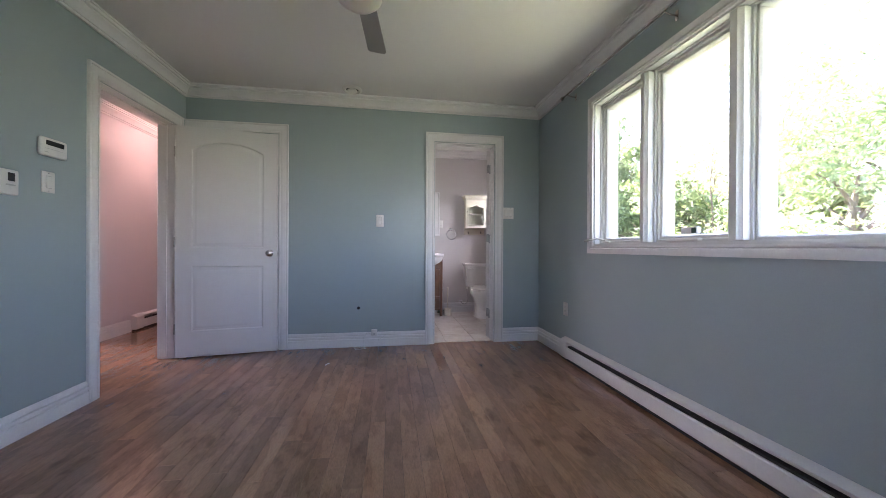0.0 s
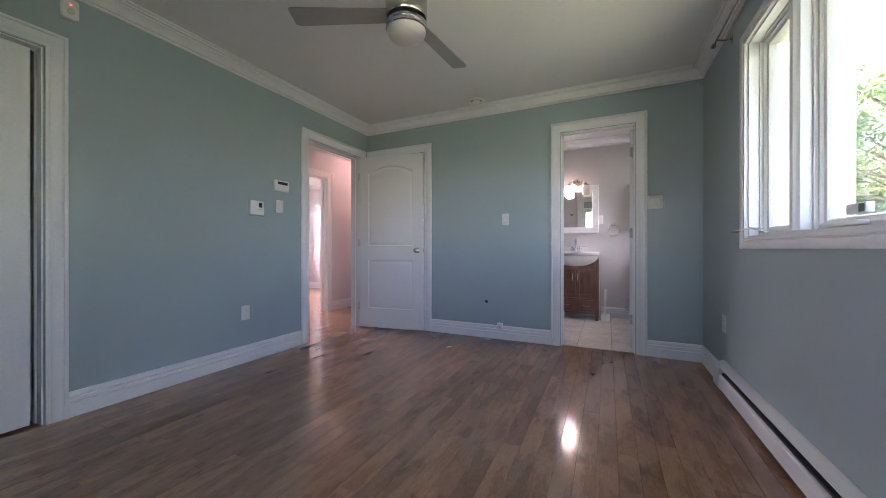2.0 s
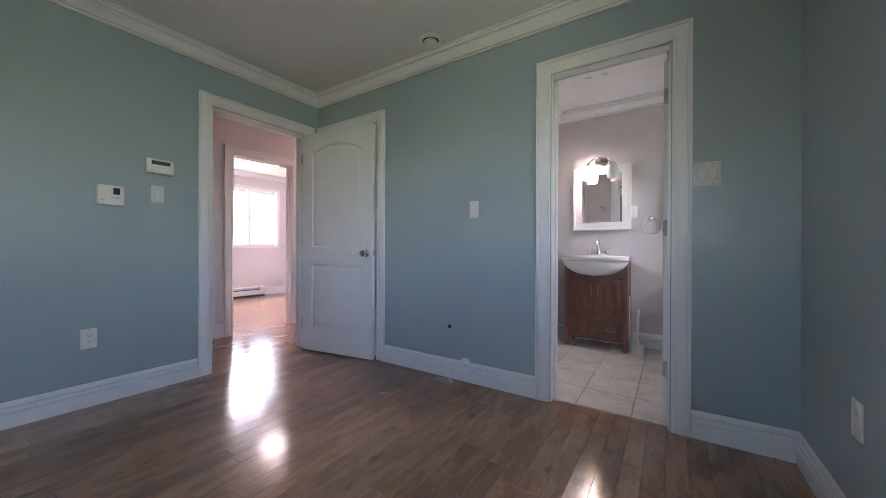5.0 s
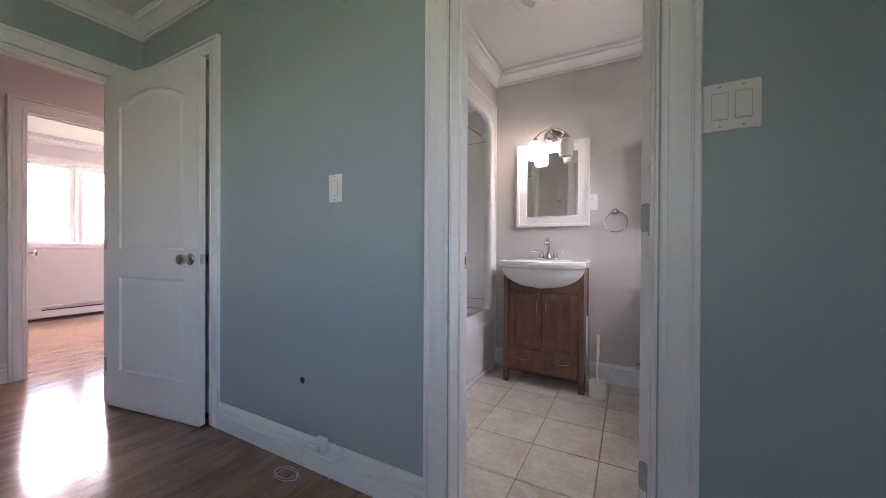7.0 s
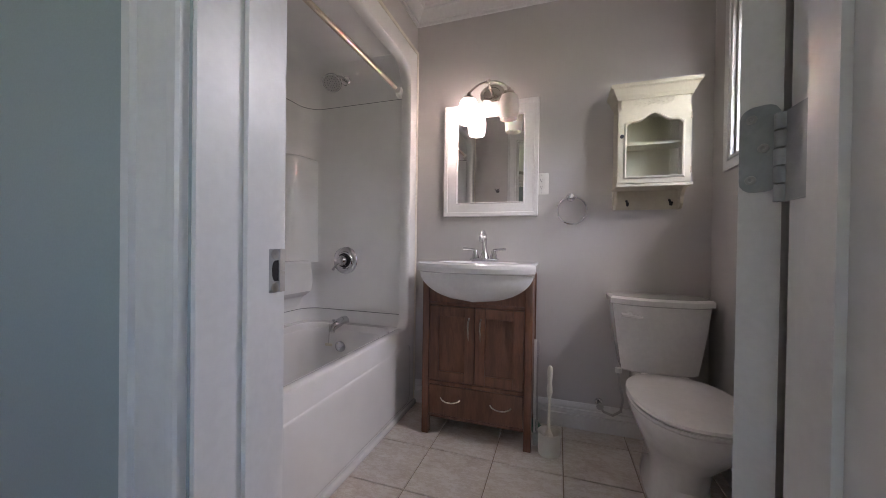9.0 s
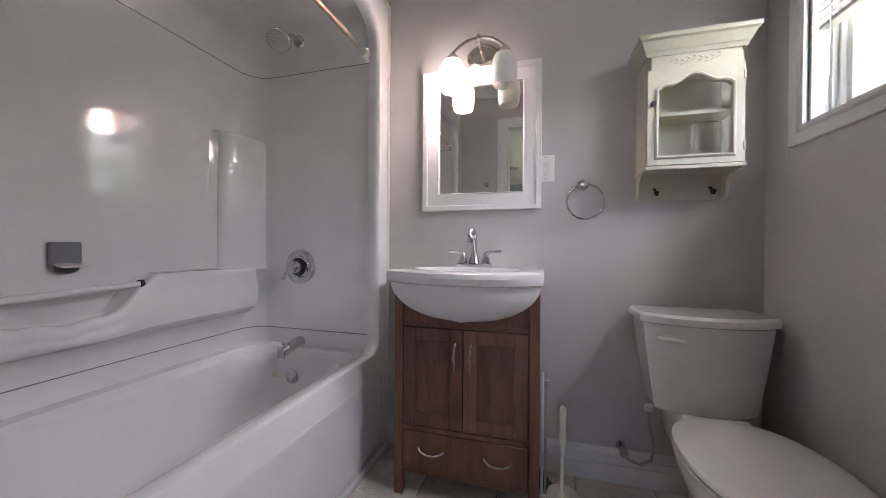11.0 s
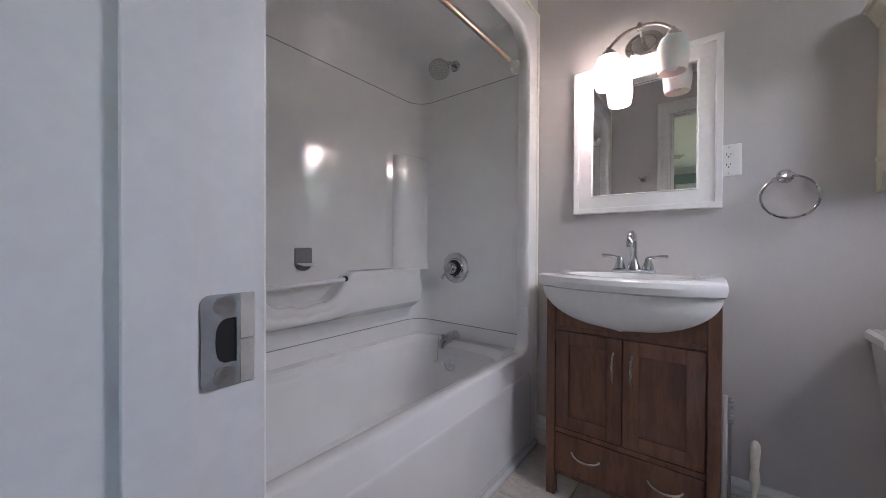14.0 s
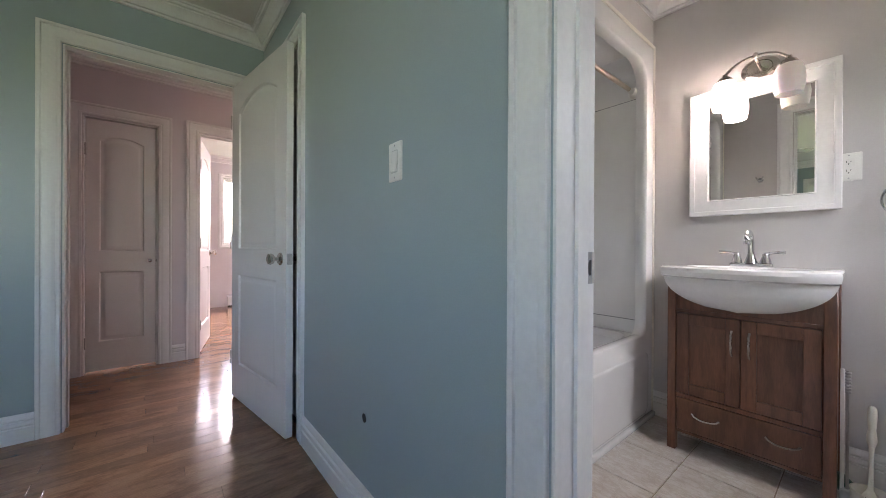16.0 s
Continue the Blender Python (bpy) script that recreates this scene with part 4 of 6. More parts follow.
def round_vent(name, x, y, label):
    ob = thing(name, (x, y, H), label, "ceiling vent")
    m = pose(x, y, H - 0.0005, 180)
    part("ring", lathe([(0.0, 0.0), (0.088, 0.0), (0.092, 0.006), (0.086, 0.014), (0.068, 0.020), (0.060, 0.014), (0.058, 0.002), (0.0, 0.002)], 32, m), PLASTIC, ob)
    part("throat", lathe([(0.0, 0.004), (0.056, 0.004), (0.056, 0.006), (0, 0.006)], 28, m), BLACK, ob)
    part("disc", lathe([(0.0, 0.010), (0.042, 0.010), (0.048, 0.016), (0.040, 0.024), (0.0, 0.027)], 28, m), PLASTIC, ob)
    return ob


round_vent("ceiling_vent", 1.495, -0.185, "round white ventilation valve in the ceiling")


def dome_lamp(name, x, y, material, label, r=0.17):
    ob = thing(name, (x, y, H), label, "ceiling lamp")
    m = pose(x, y, H - 0.0005, 180)
    part("base", lathe([(0, 0), (r * 0.95, 0), (r, 0.012), (r * 0.98, 0.028), (0, 0.028)], 30, m), NICKEL, ob)
    part("dome", lathe([(r * 0.96, 0.0285), (r * 0.93, 0.05), (r * 0.75, 0.085), (r * 0.45, 0.108), (0.012, 0.117), (0, 0.117)], 30, m), material, ob, "glowing frosted glass dome")
    part("finial", lathe([(0, 0.1175), (0.008, 0.1175), (0.010, 0.124), (0, 0.130)], 12, m), NICKEL, ob)
    return ob


dome_lamp("ceiling_lamp", -2.65, 1.10, DOME_ON, "lit frosted dome ceiling lamp in the far room", 0.20)
dome_lamp("ceiling_lamp", -0.56, 1.15, DOME_WARM, "lit frosted dome ceiling lamp in the hall", 0.13)

# ---- bathroom ----
# bathtub with surround, in one piece
tub = thing("bathtub", (TUBX, 0.93, 0), "glossy white one-piece bathtub and shower surround", "bathtub")
T0, T1 = 0.165, 1.69            # unit's ends
IY0, IY1, IX = 0.215, 1.640, 1.100  # inner faces
RIM = 0.475


def front(p, q, b=0.0):
    return (TUBX + b, p, q)


hole = []
for cy_, cz_, rad_, a0_ in ((1.618 - 0.065, RIM + 0.065, 0.065, -90), (1.618 - 0.13, 2.058 - 0.13, 0.13, 0), (0.238 + 0.13, 2.058 - 0.13, 0.13, 90), (0.238 + 0.065, RIM + 0.065, 0.065, 180)):
    hole += [(cy_ + rad_ * math.cos(radians(a0_ + 90 * i / 8)), cz_ + rad_ * math.sin(radians(a0_ + 90 * i / 8))) for i in range(9)]
outer = [(T0, 0.0), (T1, 0.0), (T1, 2.150), (T0, 2.150)]
fb = plate_with_holes(outer, [hole], lambda p, q: front(p, q, 0.012))
loft([[front(p, q, d) for p, q in inset(hole, e)] for e, d in ((0.0, 0.012), (0.007, 0.009), (0.011, 0.002), (0.012, -0.010), (0.010, -0.03), (0.0, -0.055), (-0.03, -0.066), (-0.12, -0.070))], False, False, fb)
for i in range(4):
    (a, c), (b, d) = outer[i], outer[(i + 1) % 4]
    fb.faces.new([fb.verts.new(v) for v in (front(a, c, 0.012), front(b, d, 0.012), front(b, d, -0.06), front(a, c, -0.06))])
bmesh.ops.remove_doubles(fb, verts=fb.verts, dist=1e-5)
part("front_frame", fb, ACRYLIC, tub)
ap = bmesh.new()
apo = rrect(0.21, 1.640, 0.035, 0.385, 0.05, 5)
loft([[front(p, q, d) for p, q in inset(apo, e)] for e, d in ((0.0, 0.0122), (0.006, 0.0150), (0.012, 0.0158), (0.03, 0.016))], False, True, ap)
part("apron_panel", ap, ACRYLIC, tub)
tc = bmesh.new()
box(TUBX + 0.0125, TUBX + 0.034, T0, T1, 0.0, 0.030, 0.006, 2, tc)
part("apron_foot", tc, ACRYLIC, tub)
# walls of the surround with rounded inner corners and domed top
sec = []
ground_plan = rrect(IX, TUBX + 0.30, IY0, IY1, 0.11, 8)
for z, d in ((0.43, 0.0), (0.57, 0.0), (1.2, 0.002), (1.86, 0.003), (2.02, 0.006), (2.08, 0.02), (2.12, 0.055), (2.14, 0.14)):
    sec.append([(p, q, z) for p, q in inset(ground_plan, d)])
sb_ = loft(sec, False, True)
# leave the front open
bmesh.ops.bisect_plane(sb_, geom=sb_.verts[:] + sb_.edges[:] + sb_.faces[:], plane_co=(TUBX - 0.052, 0, 0), plane_no=(1, 0, 0), clear_outer=True)
part("surround", sb_, ACRYLIC, tub)
# basin
bs = []
for z, x0, x1, y0, y1, r in ((RIM - 0.012, 1.165, 1.775, 0.270, 1.575, 0.11), (RIM - 0.03, 1.190, 1.755, 0.300, 1.548, 0.12), (RIM - 0.06, 1.200, 1.745, 0.315, 1.538, 0.12), (0.25, 1.225, 1.715, 0.36, 1.512, 0.12),
                             (0.14, 1.255, 1.685, 0.43, 1.480, 0.13), (0.105, 1.30, 1.64, 0.50, 1.43, 0.12), (0.098, 1.36, 1.58, 0.60, 1.36, 0.09)):
    bs.append([(p, q, z) for p, q in rrect(x0, x1, y0, y1, r, 8)])
bb = loft(bs, False, True)
part("basin", bb, ACRYLIC, tub)
dk = bmesh.new()
deck_o, deck_i = rrect(IX - 0.01, TUBX + 0.011, 0.17, 1.685, 0.02, 8), rrect(1.165, 1.775, 0.270, 1.575, 0.11, 8)
loft([[(p, q, RIM - 0.001) for p, q in deck_o], [(p, q, RIM - 0.001) for p, q in rrect(1.155, 1.785, 0.26, 1.585, 0.11, 8)], [(p, q, RIM - 0.012) for p, q in deck_i]], False, False, dk)
part("deck", dk, ACRYLIC, tub)
# seams between the moulded sections
for zs, nm in ((0.553, "lower_seam"), (1.868, "upper_seam")):
    pts = []
    for x, y in rrect(IX + 0.003, TUBX + 0.2, IY0 + 0.003, IY1 - 0.003, 0.11, 8):
        if x < TUBX - 0.06:
            pts.append((x, y, zs + (0.03 * max(0.0, (x - 1.25) / 0.6) if zs > 1 else 0.0)))
    pts = sorted(pts, key=lambda p: math.atan2(p[1] - 0.93, -(p[0] - 1.6)))
    pts = [(TUBX - 0.06, pts[0][1], pts[0][2])] + pts + [(TUBX - 0.06, pts[-1][1], pts[-1][2])]
    part(nm, tube(pts, 0.0022, 5), SLATE, tub, "thin dark panel seam")
# ledge with scalloped soap shelf along the long wall


def ledge_top(y):
    lo, hi = 0.60, 1.05
    u = max(0.0, min(1.0, (y - lo + 0.06) / 0.20)) * max(0.0, min(1.0, (hi + 0.06 - y) / 0.20))
    u = u * u * (3 - 2 * u)
    wob = 0.006 * math.cos((y - 0.825) / 0.45 * math.pi * 6)
    return 0.872 - u * (0.135 + wob)


ls = []
for y in np.linspace(IY0 + 0.02, IY1 - 0.08, 96):
    t = ledge_top(y)
    dip = (0.872 - t) / 0.135
    row = [(IX - 0.004, y, 0.558)]
    row += [(IX + 0.066 * (1 - math.cos(a)), y, 0.562 + 0.088 * math.sin(a)) for a in np.linspace(0.15, 1.35, 6)]
    row += [(IX + 0.086 + 0.016 * math.sin(a) + 0.010 * dip, y, 0.66 + (t - 0.035 - 0.66) * a / math.pi) for a in np.linspace(0.3, 2.9, 6)]
    row += [(IX + 0.068 + 0.022 * math.cos(a) + 0.010 * dip, y, t - 0.022 + 0.022 * math.sin(a)) for a in np.linspace(0.0, 1.57, 6)]
    row += [(IX + 0.03, y, t - 0.002 - 0.014 * dip), (IX - 0.004, y, t + 0.003)]
    ls.append(row)
part("ledge", loft(ls), ACRYLIC, tub, "moulded ledge with scalloped soap shelf")
gb = part("grab_bar", tube([(1.172, 0.585, 0.822), (1.172, 1.045, 0.838)], 0.011, 12), ACRYLIC, tub, "white grab bar")
part("bar_socket", lathe([(0, 0), (0.016, 0.0), (0.016, 0.012), (0, 0.012)], 14, pose(1.172, 1.048, 0.838, 90)), BLACK, gb, "dark bar socket")
cb_ = bmesh.new()
col = [(IX - 0.004, 1.340), (IX + 0.001, 1.360), (IX + 0.005, 1.380), (IX + 0.011, 1.396)]
col += [(IX - 0.004 + 0.080 * max(0.0, math.sin(a)) ** 0.85, 1.645 - 0.245 * max(0.0, math.cos(a)) ** 0.85) for a in np.linspace(0.16, 1.44, 18)]
col += [(IX + 0.080, 1.630), (IX + 0.088, 1.645), (IX - 0.004, 1.645)]


def col_ring(z, k):
    return [(IX - 0.004 + (x - IX + 0.004) * k, 1.645 + (y - 1.645) * k, z) for x, y in col]


loft([col_ring(z, k) for z, k in ((0.86, 1.04), (0.90, 1.0), (1.3, 0.99), (1.505, 0.98), (1.520, 0.965), (1.528, 0.93), (1.531, 0.88))], True, True, cb_)
part("corner_column", cb_, ACRYLIC, tub)

# trim strip round the surround
ts = thing("surround_trim", (TUBX, 0.93, 0), "off-white caulked trim strip round the shower surround", "trim", kind="structure")
part("strip", sweep([(T0 - 0.004, 0), (T0 - 0.004, 2.152), (T1 + 0.001, 2.152), (T1 + 0.001, 0)], [(0.0, 0.0005), (0.0, 0.014), (0.004, 0.016), (0.018, 0.016), (0.021, 0.012), (0.021, 0.0005)], front), CREAMP, ts)

# tub fittings
vl = thing("shower_valve", (1.395, IY1, 0.875), "round chrome shower valve with lever", "valve")
vm = pose(1.395, IY1 - 0.001, 0.875, 90)
part("escutcheon", lathe([(0, 0), (0.088, 0), (0.088, 0.004), (0.080, 0.010), (0.058, 0.012), (0.054, 0.018), (0.050, 0.018), (0, 0.018)], 36, vm), CHROME, vl)
part("hub", lathe([(0, 0.018), (0.034, 0.018), (0.032, 0.045), (0.022, 0.056), (0.016, 0.078), (0, 0.080)], 24, vm), CHROME, vl)
# flat black ring laid on the escutcheon round the hub
part("dark_ring", lathe([(0.035, 0.0182), (0.0465, 0.0182), (0.0465, 0.0200), (0.035, 0.0200)], 30, vm), BLACK, vl, "dark ring round the hub")
part("lever", tube([(1.395, IY1 - 0.066, 0.875), (1.375, IY1 - 0.075, 0.850), (1.355, IY1 - 0.080, 0.815)], [0.008, 0.007, 0.009], 10), CHROME, vl)
sp = thing("tub_spout", (1.395, IY1, 0.485), "chrome tub spout with diverter and small hanging tag", "spout")
part("spout_body", tube([(1.395, IY1 - 0.001, 0.485), (1.395, IY1 - 0.03, 0.486), (1.393, IY1 - 0.085, 0.480), (1.391, IY1 - 0.125, 0.462), (1.390, IY1 - 0.135, 0.440)], [0.031, 0.030, 0.027, 0.022, 0.019], 18), CHROME, sp)
dv = part("diverter", lathe([(0, 0), (0.004, 0), (0.004, 0.018), (0.009, 0.022), (0.008, 0.030), (0, 0.032)], 12, pose(1.390, IY1 - 0.118, 0.484)), CHROME, sp)
part("chain", tube([(1.390, IY1 - 0.150, 0.500), (1.388, IY1 - 0.155, 0.43), (1.386, IY1 - 0.155, 0.375)], 0.0025, 6), STEEL, dv)
part("tag", moved(box(-0.022, 0.022, -0.002, 0.002, -0.008, 0.008, 0.001), pose(1.386, IY1 - 0.155, 0.368, 0, 8, 20)), CREAM, dv, "small tan tag")
ov = thing("overflow_plate", (1.45, 1.522, 0.335), "round chrome overflow plate in the bathtub", "overflow plate")
part("plate", lathe([(0, 0), (0.036, 0), (0.036, 0.004), (0.028, 0.009), (0, 0.010)], 28, pose(1.440, 1.527, 0.350, 96)), CHROME, ov)
part("screw", lathe([(0, 0.010), (0.004, 0.0095), (0.003, 0.0115), (0, 0.012)], 10, pose(1.440, 1.527, 0.350, 96)), STEEL, ov)
sh = thing("shower", (1.388, IY1, 2.030), "chrome shower head on a short bent arm", "shower")
part("flange", lathe([(0, 0), (0.032, 0), (0.028, 0.008), (0.012, 0.012), (0, 0.012)], 24, pose(1.388, IY1 - 0.008, 2.030, 90)), CHROME, sh)
part("arm", tube([(1.388, IY1 - 0.012, 2.030), (1.386, IY1 - 0.06, 2.030), (1.383, IY1 - 0.105, 2.012), (1.380, IY1 - 0.135, 1.985)], 0.0095, 12), CHROME, sh)
hm = look((1.380, IY1 - 0.133, 1.988), (1.45, IY1 - 0.26, 1.83))
hd = part("head", lathe([(0, 0.004), (0.012, 0.002), (0.016, -0.012), (0.024, -0.022), (0.046, -0.040), (0.055, -0.052), (0.056, -0.062), (0.052, -0.066), (0, -0.066)], 28, hm), CHROME, sh)
nz = bmesh.new()
for rr_, n_ in ((0.013, 6), (0.027, 12), (0.042, 18)):
    for i in range(n_):
        a = 2 * math.pi * i / n_
        lathe([(0.0034, -0.0655), (0.0028, -0.0688), (0, -0.0695)], 5, hm @ Matrix.Translation((rr_ * math.cos(a), rr_ * math.sin(a), 0)), nz)
part("face", lathe([(0.0, -0.0662), (0.050, -0.0662), (0.049, -0.0672), (0, -0.0672)], 24, hm), STEEL, hd)
part("nozzles", nz, SLATE, hd, "grey rubber nozzles")
sd = thing("soap_dish", (IX, 0.86, 0.945), "grey plastic stick-on soap dish with clear shelf", "soap dish")
sr = [(0.822 + 0.004, 0.990), (0.822, 0.984)] + [(0.8635 - 0.0415 * math.cos(a), 0.925 - 0.040 * math.sin(a) ** 0.8) for a in np.linspace(0.0, math.pi, 13)] + [(0.905, 0.984), (0.901, 0.990)]
part("backplate", loft([[(IX + 0.004 + d, p, q) for p, q in inset(sr, e)] for e, d in ((0, 0), (0, 0.006), (0.004, 0.010))]), SLATE, sd)
part("shelf", moved(box(0.0, 0.055, -0.035, 0.035, 0, 0.006, 0.002), pose(IX + 0.010, 0.865, 0.915, 0, 8, 0)), PLASTIC, sd)
rod = thing("shower_rod", (1.775, 0.9, 1.905), "brushed metal shower curtain rod with white end flanges", "shower rod")
part("rod", tube([(1.775, 0.305, 1.905), (1.775, 1.555, 1.905)], 0.0125, 14), BRASSY, rod)
for y, s in ((IY1 - 0.055, 1), (IY0 + 0.055, -1)):
    part("flange", lathe([(0, 0.0), (0.034, 0.0), (0.034, 0.006), (0.026, 0.020), (0.020, 0.030), (0.019, 0.048), (0.0135, 0.050), (0, 0.050)], 22, pose(1.775, y + s * 0.055 - s * 0.001, 1.905, 90 if s > 0 else -90)), PLASTIC, rod, "white plastic end flange")

# vanity cabinet
VX0, VX1, VY = 2.033, 2.590, 1.392
VB = BACK - 0.022
van = thing("vanity_cabinet", (2.31, 1.55, 0), "reddish brown wooden vanity cabinet with two doors and drawer", "cabinet")
for x0, x1 in ((VX0, VX0 + 0.036), (VX1 - 0.036, VX1)):
    for y0, y1 in ((VY, VY + 0.036), (VB - 0.036, VB)):
        part("leg", box(x0, x1, y0, y1, 0, 0.842, 0.0025), VWOOD, van)
for x0, x1 in ((VX0 + 0.006, VX0 + 0.022), (VX1 - 0.022, VX1 - 0.006)):
    part("side_panel", box(x0, x1, VY + 0.036, VB - 0.036, 0.088, 0.840), VWOOD, van)
part("back_panel", box(VX0 + 0.036, VX1 - 0.036, VB - 0.02, VB - 0.01, 0.088, 0.66), VWOOD, van)
part("bottom_panel", box(VX0 + 0.03, VX1 - 0.03, VY + 0.024, VB - 0.024, 0.088, 0.100), VWOOD, van)
part("apron", box(VX0 + 0.036, VX1 - 0.036, VY + 0.008, VY + 0.024, 0.688, 0.840), VWOOD, van)
part("upper_rail", box(VX0 + 0.036, VX1 - 0.036, VY + 0.004, VY + 0.024, 0.672, 0.688, 0.001), VWOOD, van)
part("middle_rail", box(VX0 + 0.036, VX1 - 0.036, VY + 0.004, VY + 0.024, 0.262, 0.280, 0.001), VWOOD, van)
part("bottom_rail", box(VX0 + 0.036, VX1 - 0.036, VY + 0.006, VY + 0.024, 0.090, 0.104, 0.001), VWOOD, van)


def bow_handle(parent, p0, p1, out):
    a, b = Vector(p0), Vector(p1)
    o = Vector(out)
    pts = [a + (b - a) * u + o * (math.sin(math.pi * u) ** 0.6) for u in np.linspace(0, 1, 11)]
    part("handle", tube(pts, [0.0062] + [0.0050] * 9 + [0.0062], 8), NICKEL, parent, "bowed satin nickel handle")


def shaker_door(x0, x1, z0, z1, hx):
    fr, st = bmesh.new(), 0.050
    for a, b, c, e in ((x0, x0 + st, z0, z1), (x1 - st, x1, z0, z1), (x0 + st + 0.0006, x1 - st - 0.0006, z0, z0 + st), (x0 + st + 0.0006, x1 - st - 0.0006, z1 - st, z1)):
        box(a, b, VY + 0.001, VY + 0.018, c, e, 0.0012, 1, fr)
    d = part("door", fr, VWOOD, van, smooth=False)
    part("panel", box(x0 + 0.040, x1 - 0.040, VY + 0.0105, VY + 0.016, z0 + 0.040, z1 - 0.040), VWOOD, d)
    bow_handle(d, (hx, VY + 0.001, 0.615), (hx, VY + 0.001, 0.508), (0, -0.022, 0))


mid = (VX0 + VX1) / 2
shaker_door(VX0 + 0.039, mid - 0.002, 0.2845, 0.668, mid - 0.030)
shaker_door(mid + 0.002, VX1 - 0.0395, 0.2845, 0.668, mid + 0.030)
dr = part("drawer", box(VX0 + 0.039, VX1 - 0.039, VY + 0.001, VY + 0.020, 0.107, 0.259, 0.002), VWOOD, van)
for cx in (VX0 + 0.155, VX1 - 0.145):
    bow_handle(dr, (cx - 0.05, VY + 0.002, 0.196), (cx + 0.05, VY + 0.002, 0.196), (0, -0.020, -0.012))

# basin on the vanity
sink = thing("washbasin", (2.31, 1.5, 0.842), "white glazed ceramic washbasin with bowed belly", "sink")
SX, SW = 2.305, 0.298
NS = 24


def sink_outline(z, w, yb, yf, bow, flat_=0.0):
    out = [(SX + w, yb, z), (SX - w, yb, z)]
    for i in range(NS + 1):
        u = -1 + 2 * i / NS
        out.append((SX + w * u, yf - bow * (1 - abs(u) ** 2.4), z))
    return out


ring_s = [sink_outline(0.8425, SW - 0.012, BACK - 0.003, 1.385, 0.085), sink_outline(0.850, SW - 0.004, BACK - 0.003, 1.372, 0.092), sink_outline(0.872, SW, BACK - 0.003, 1.366, 0.096), sink_outline(0.888, SW - 0.002, BACK - 0.003, 1.369, 0.095), sink_outline(0.895, SW - 0.010, BACK - 0.003, 1.378, 0.092)]
rim = loft(ring_s, False, False)
bowl_hole = [(SX + 0.215 * math.cos(a), 1.475 + 0.135 * math.sin(a)) for a in np.linspace(0, 2 * math.pi, 33)[:-1]]
plate_with_holes([(p[0], p[1]) for p in ring_s[-1]], [bowl_hole], lambda p, q: (p, q, 0.895), rim)
loft([[(SX + (p - SX) * s, 1.475 + (q - 1.475) * s, z) for p, q in bowl_hole] for s, z in ((1.0, 0.895), (0.97, 0.889), (0.90, 0.85), (0.72, 0.79), (0.40, 0.757), (0.12, 0.752))], False, True, rim)
bmesh.ops.remove_doubles(rim, verts=rim.verts, dist=1e-5)
part("rim", rim, CERAMIC, sink)
bel = []
for k in range(13):
    f = k / 12
    z = 0.8425 - 0.143 * f
    w = 0.283 * math.sqrt(max(0.0, 1 - f ** 1.9)) + 0.004
    bw = 0.082 * (1 - f ** 2.4) + 0.006
    bel.append([(SX + w, 1.50, z), (SX - w, 1.50, z)] + [(SX + w * (-1 + 2 * i / NS), 1.387 - bw * (1 - abs(-1 + 2 * i / NS) ** 2.2), z) for i in range(NS + 1)])
part("belly", loft(bel, True, True), CERAMIC, sink)

# faucet
fc = thing("faucet", (SX, 1.640, 0.895), "chrome two-handle faucet with curved spout", "faucet")
part("base_plate", moved(box(-0.078, 0.078, -0.024, 0.024, 0.0, 0.016, 0.006, 2), Matrix.Translation((SX, 1.640, 0.8955))), CHROME, fc)
part("spout_base", lathe([(0, 0.016), (0.026, 0.016), (0.022, 0.030), (0.016, 0.048), (0.014, 0.060), (0, 0.060)], 22, Matrix.Translation((SX, 1.640, 0.8955))), CHROME, fc)
pts = [(SX, 1.640, 0.950), (SX, 1.640, 1.010)] + [(SX, 1.640 - 0.048 + 0.048 * math.cos(a), 1.015 + 0.042 * math.sin(a)) for a in np.linspace(0.2, math.pi - 0.1, 9)] + [(SX, 1.543, 1.000)]
part("spout", tube(pts, [0.0125] * 2 + [0.0115] * 9 + [0.0135], 14), CHROME, fc)
for s in (-1, 1):
    x = SX + s * 0.052
    hb = part("handle_base", lathe([(0, 0.016), (0.021, 0.016), (0.020, 0.028), (0.014, 0.046), (0.013, 0.055), (0.010, 0.062), (0, 0.064)], 20, Matrix.Translation((x, 1.640, 0.8955))), CHROME, fc)
    part("lever", tube([(x, 1.640, 0.953), (x + s * 0.02, 1.636, 0.960), (x + s * 0.045, 1.630, 0.963), (x + s * 0.068, 1.625, 0.963)], [0.009, 0.005, 0.0065, 0.008], 10), CHROME, hb)

# mirror
mir = thing("wall_mirror", (2.314, BACK, 1.153), "rectangular wall mirror in a wide white frame", "mirror")
mx0, mx1, mz0, mz1 = 2.040, 2.589, 1.153, 1.809
fw = 0.082
part("frame", sweep([(mx0 + fw, mz0 + fw), (mx0 + fw, mz1 - fw), (mx1 - fw, mz1 - fw), (mx1 - fw, mz0 + fw)],
                    [(0.0, 0.002), (0.0, 0.013), (0.004, 0.022), (0.008, 0.019), (0.058, 0.022), (0.060, 0.028), (0.064, 0.030), (0.080, 0.030), (fw, 0.027), (fw, 0.002)], bathwall_face, True), TRIM, mir)
part("glass", box(mx0 + fw - 0.004, mx1 - fw + 0.004, BACK - 0.011, BACK - 0.004, mz0 + fw - 0.004, mz1 - fw + 0.004), MIRROR, mir, "silvered mirror glass", smooth=False)

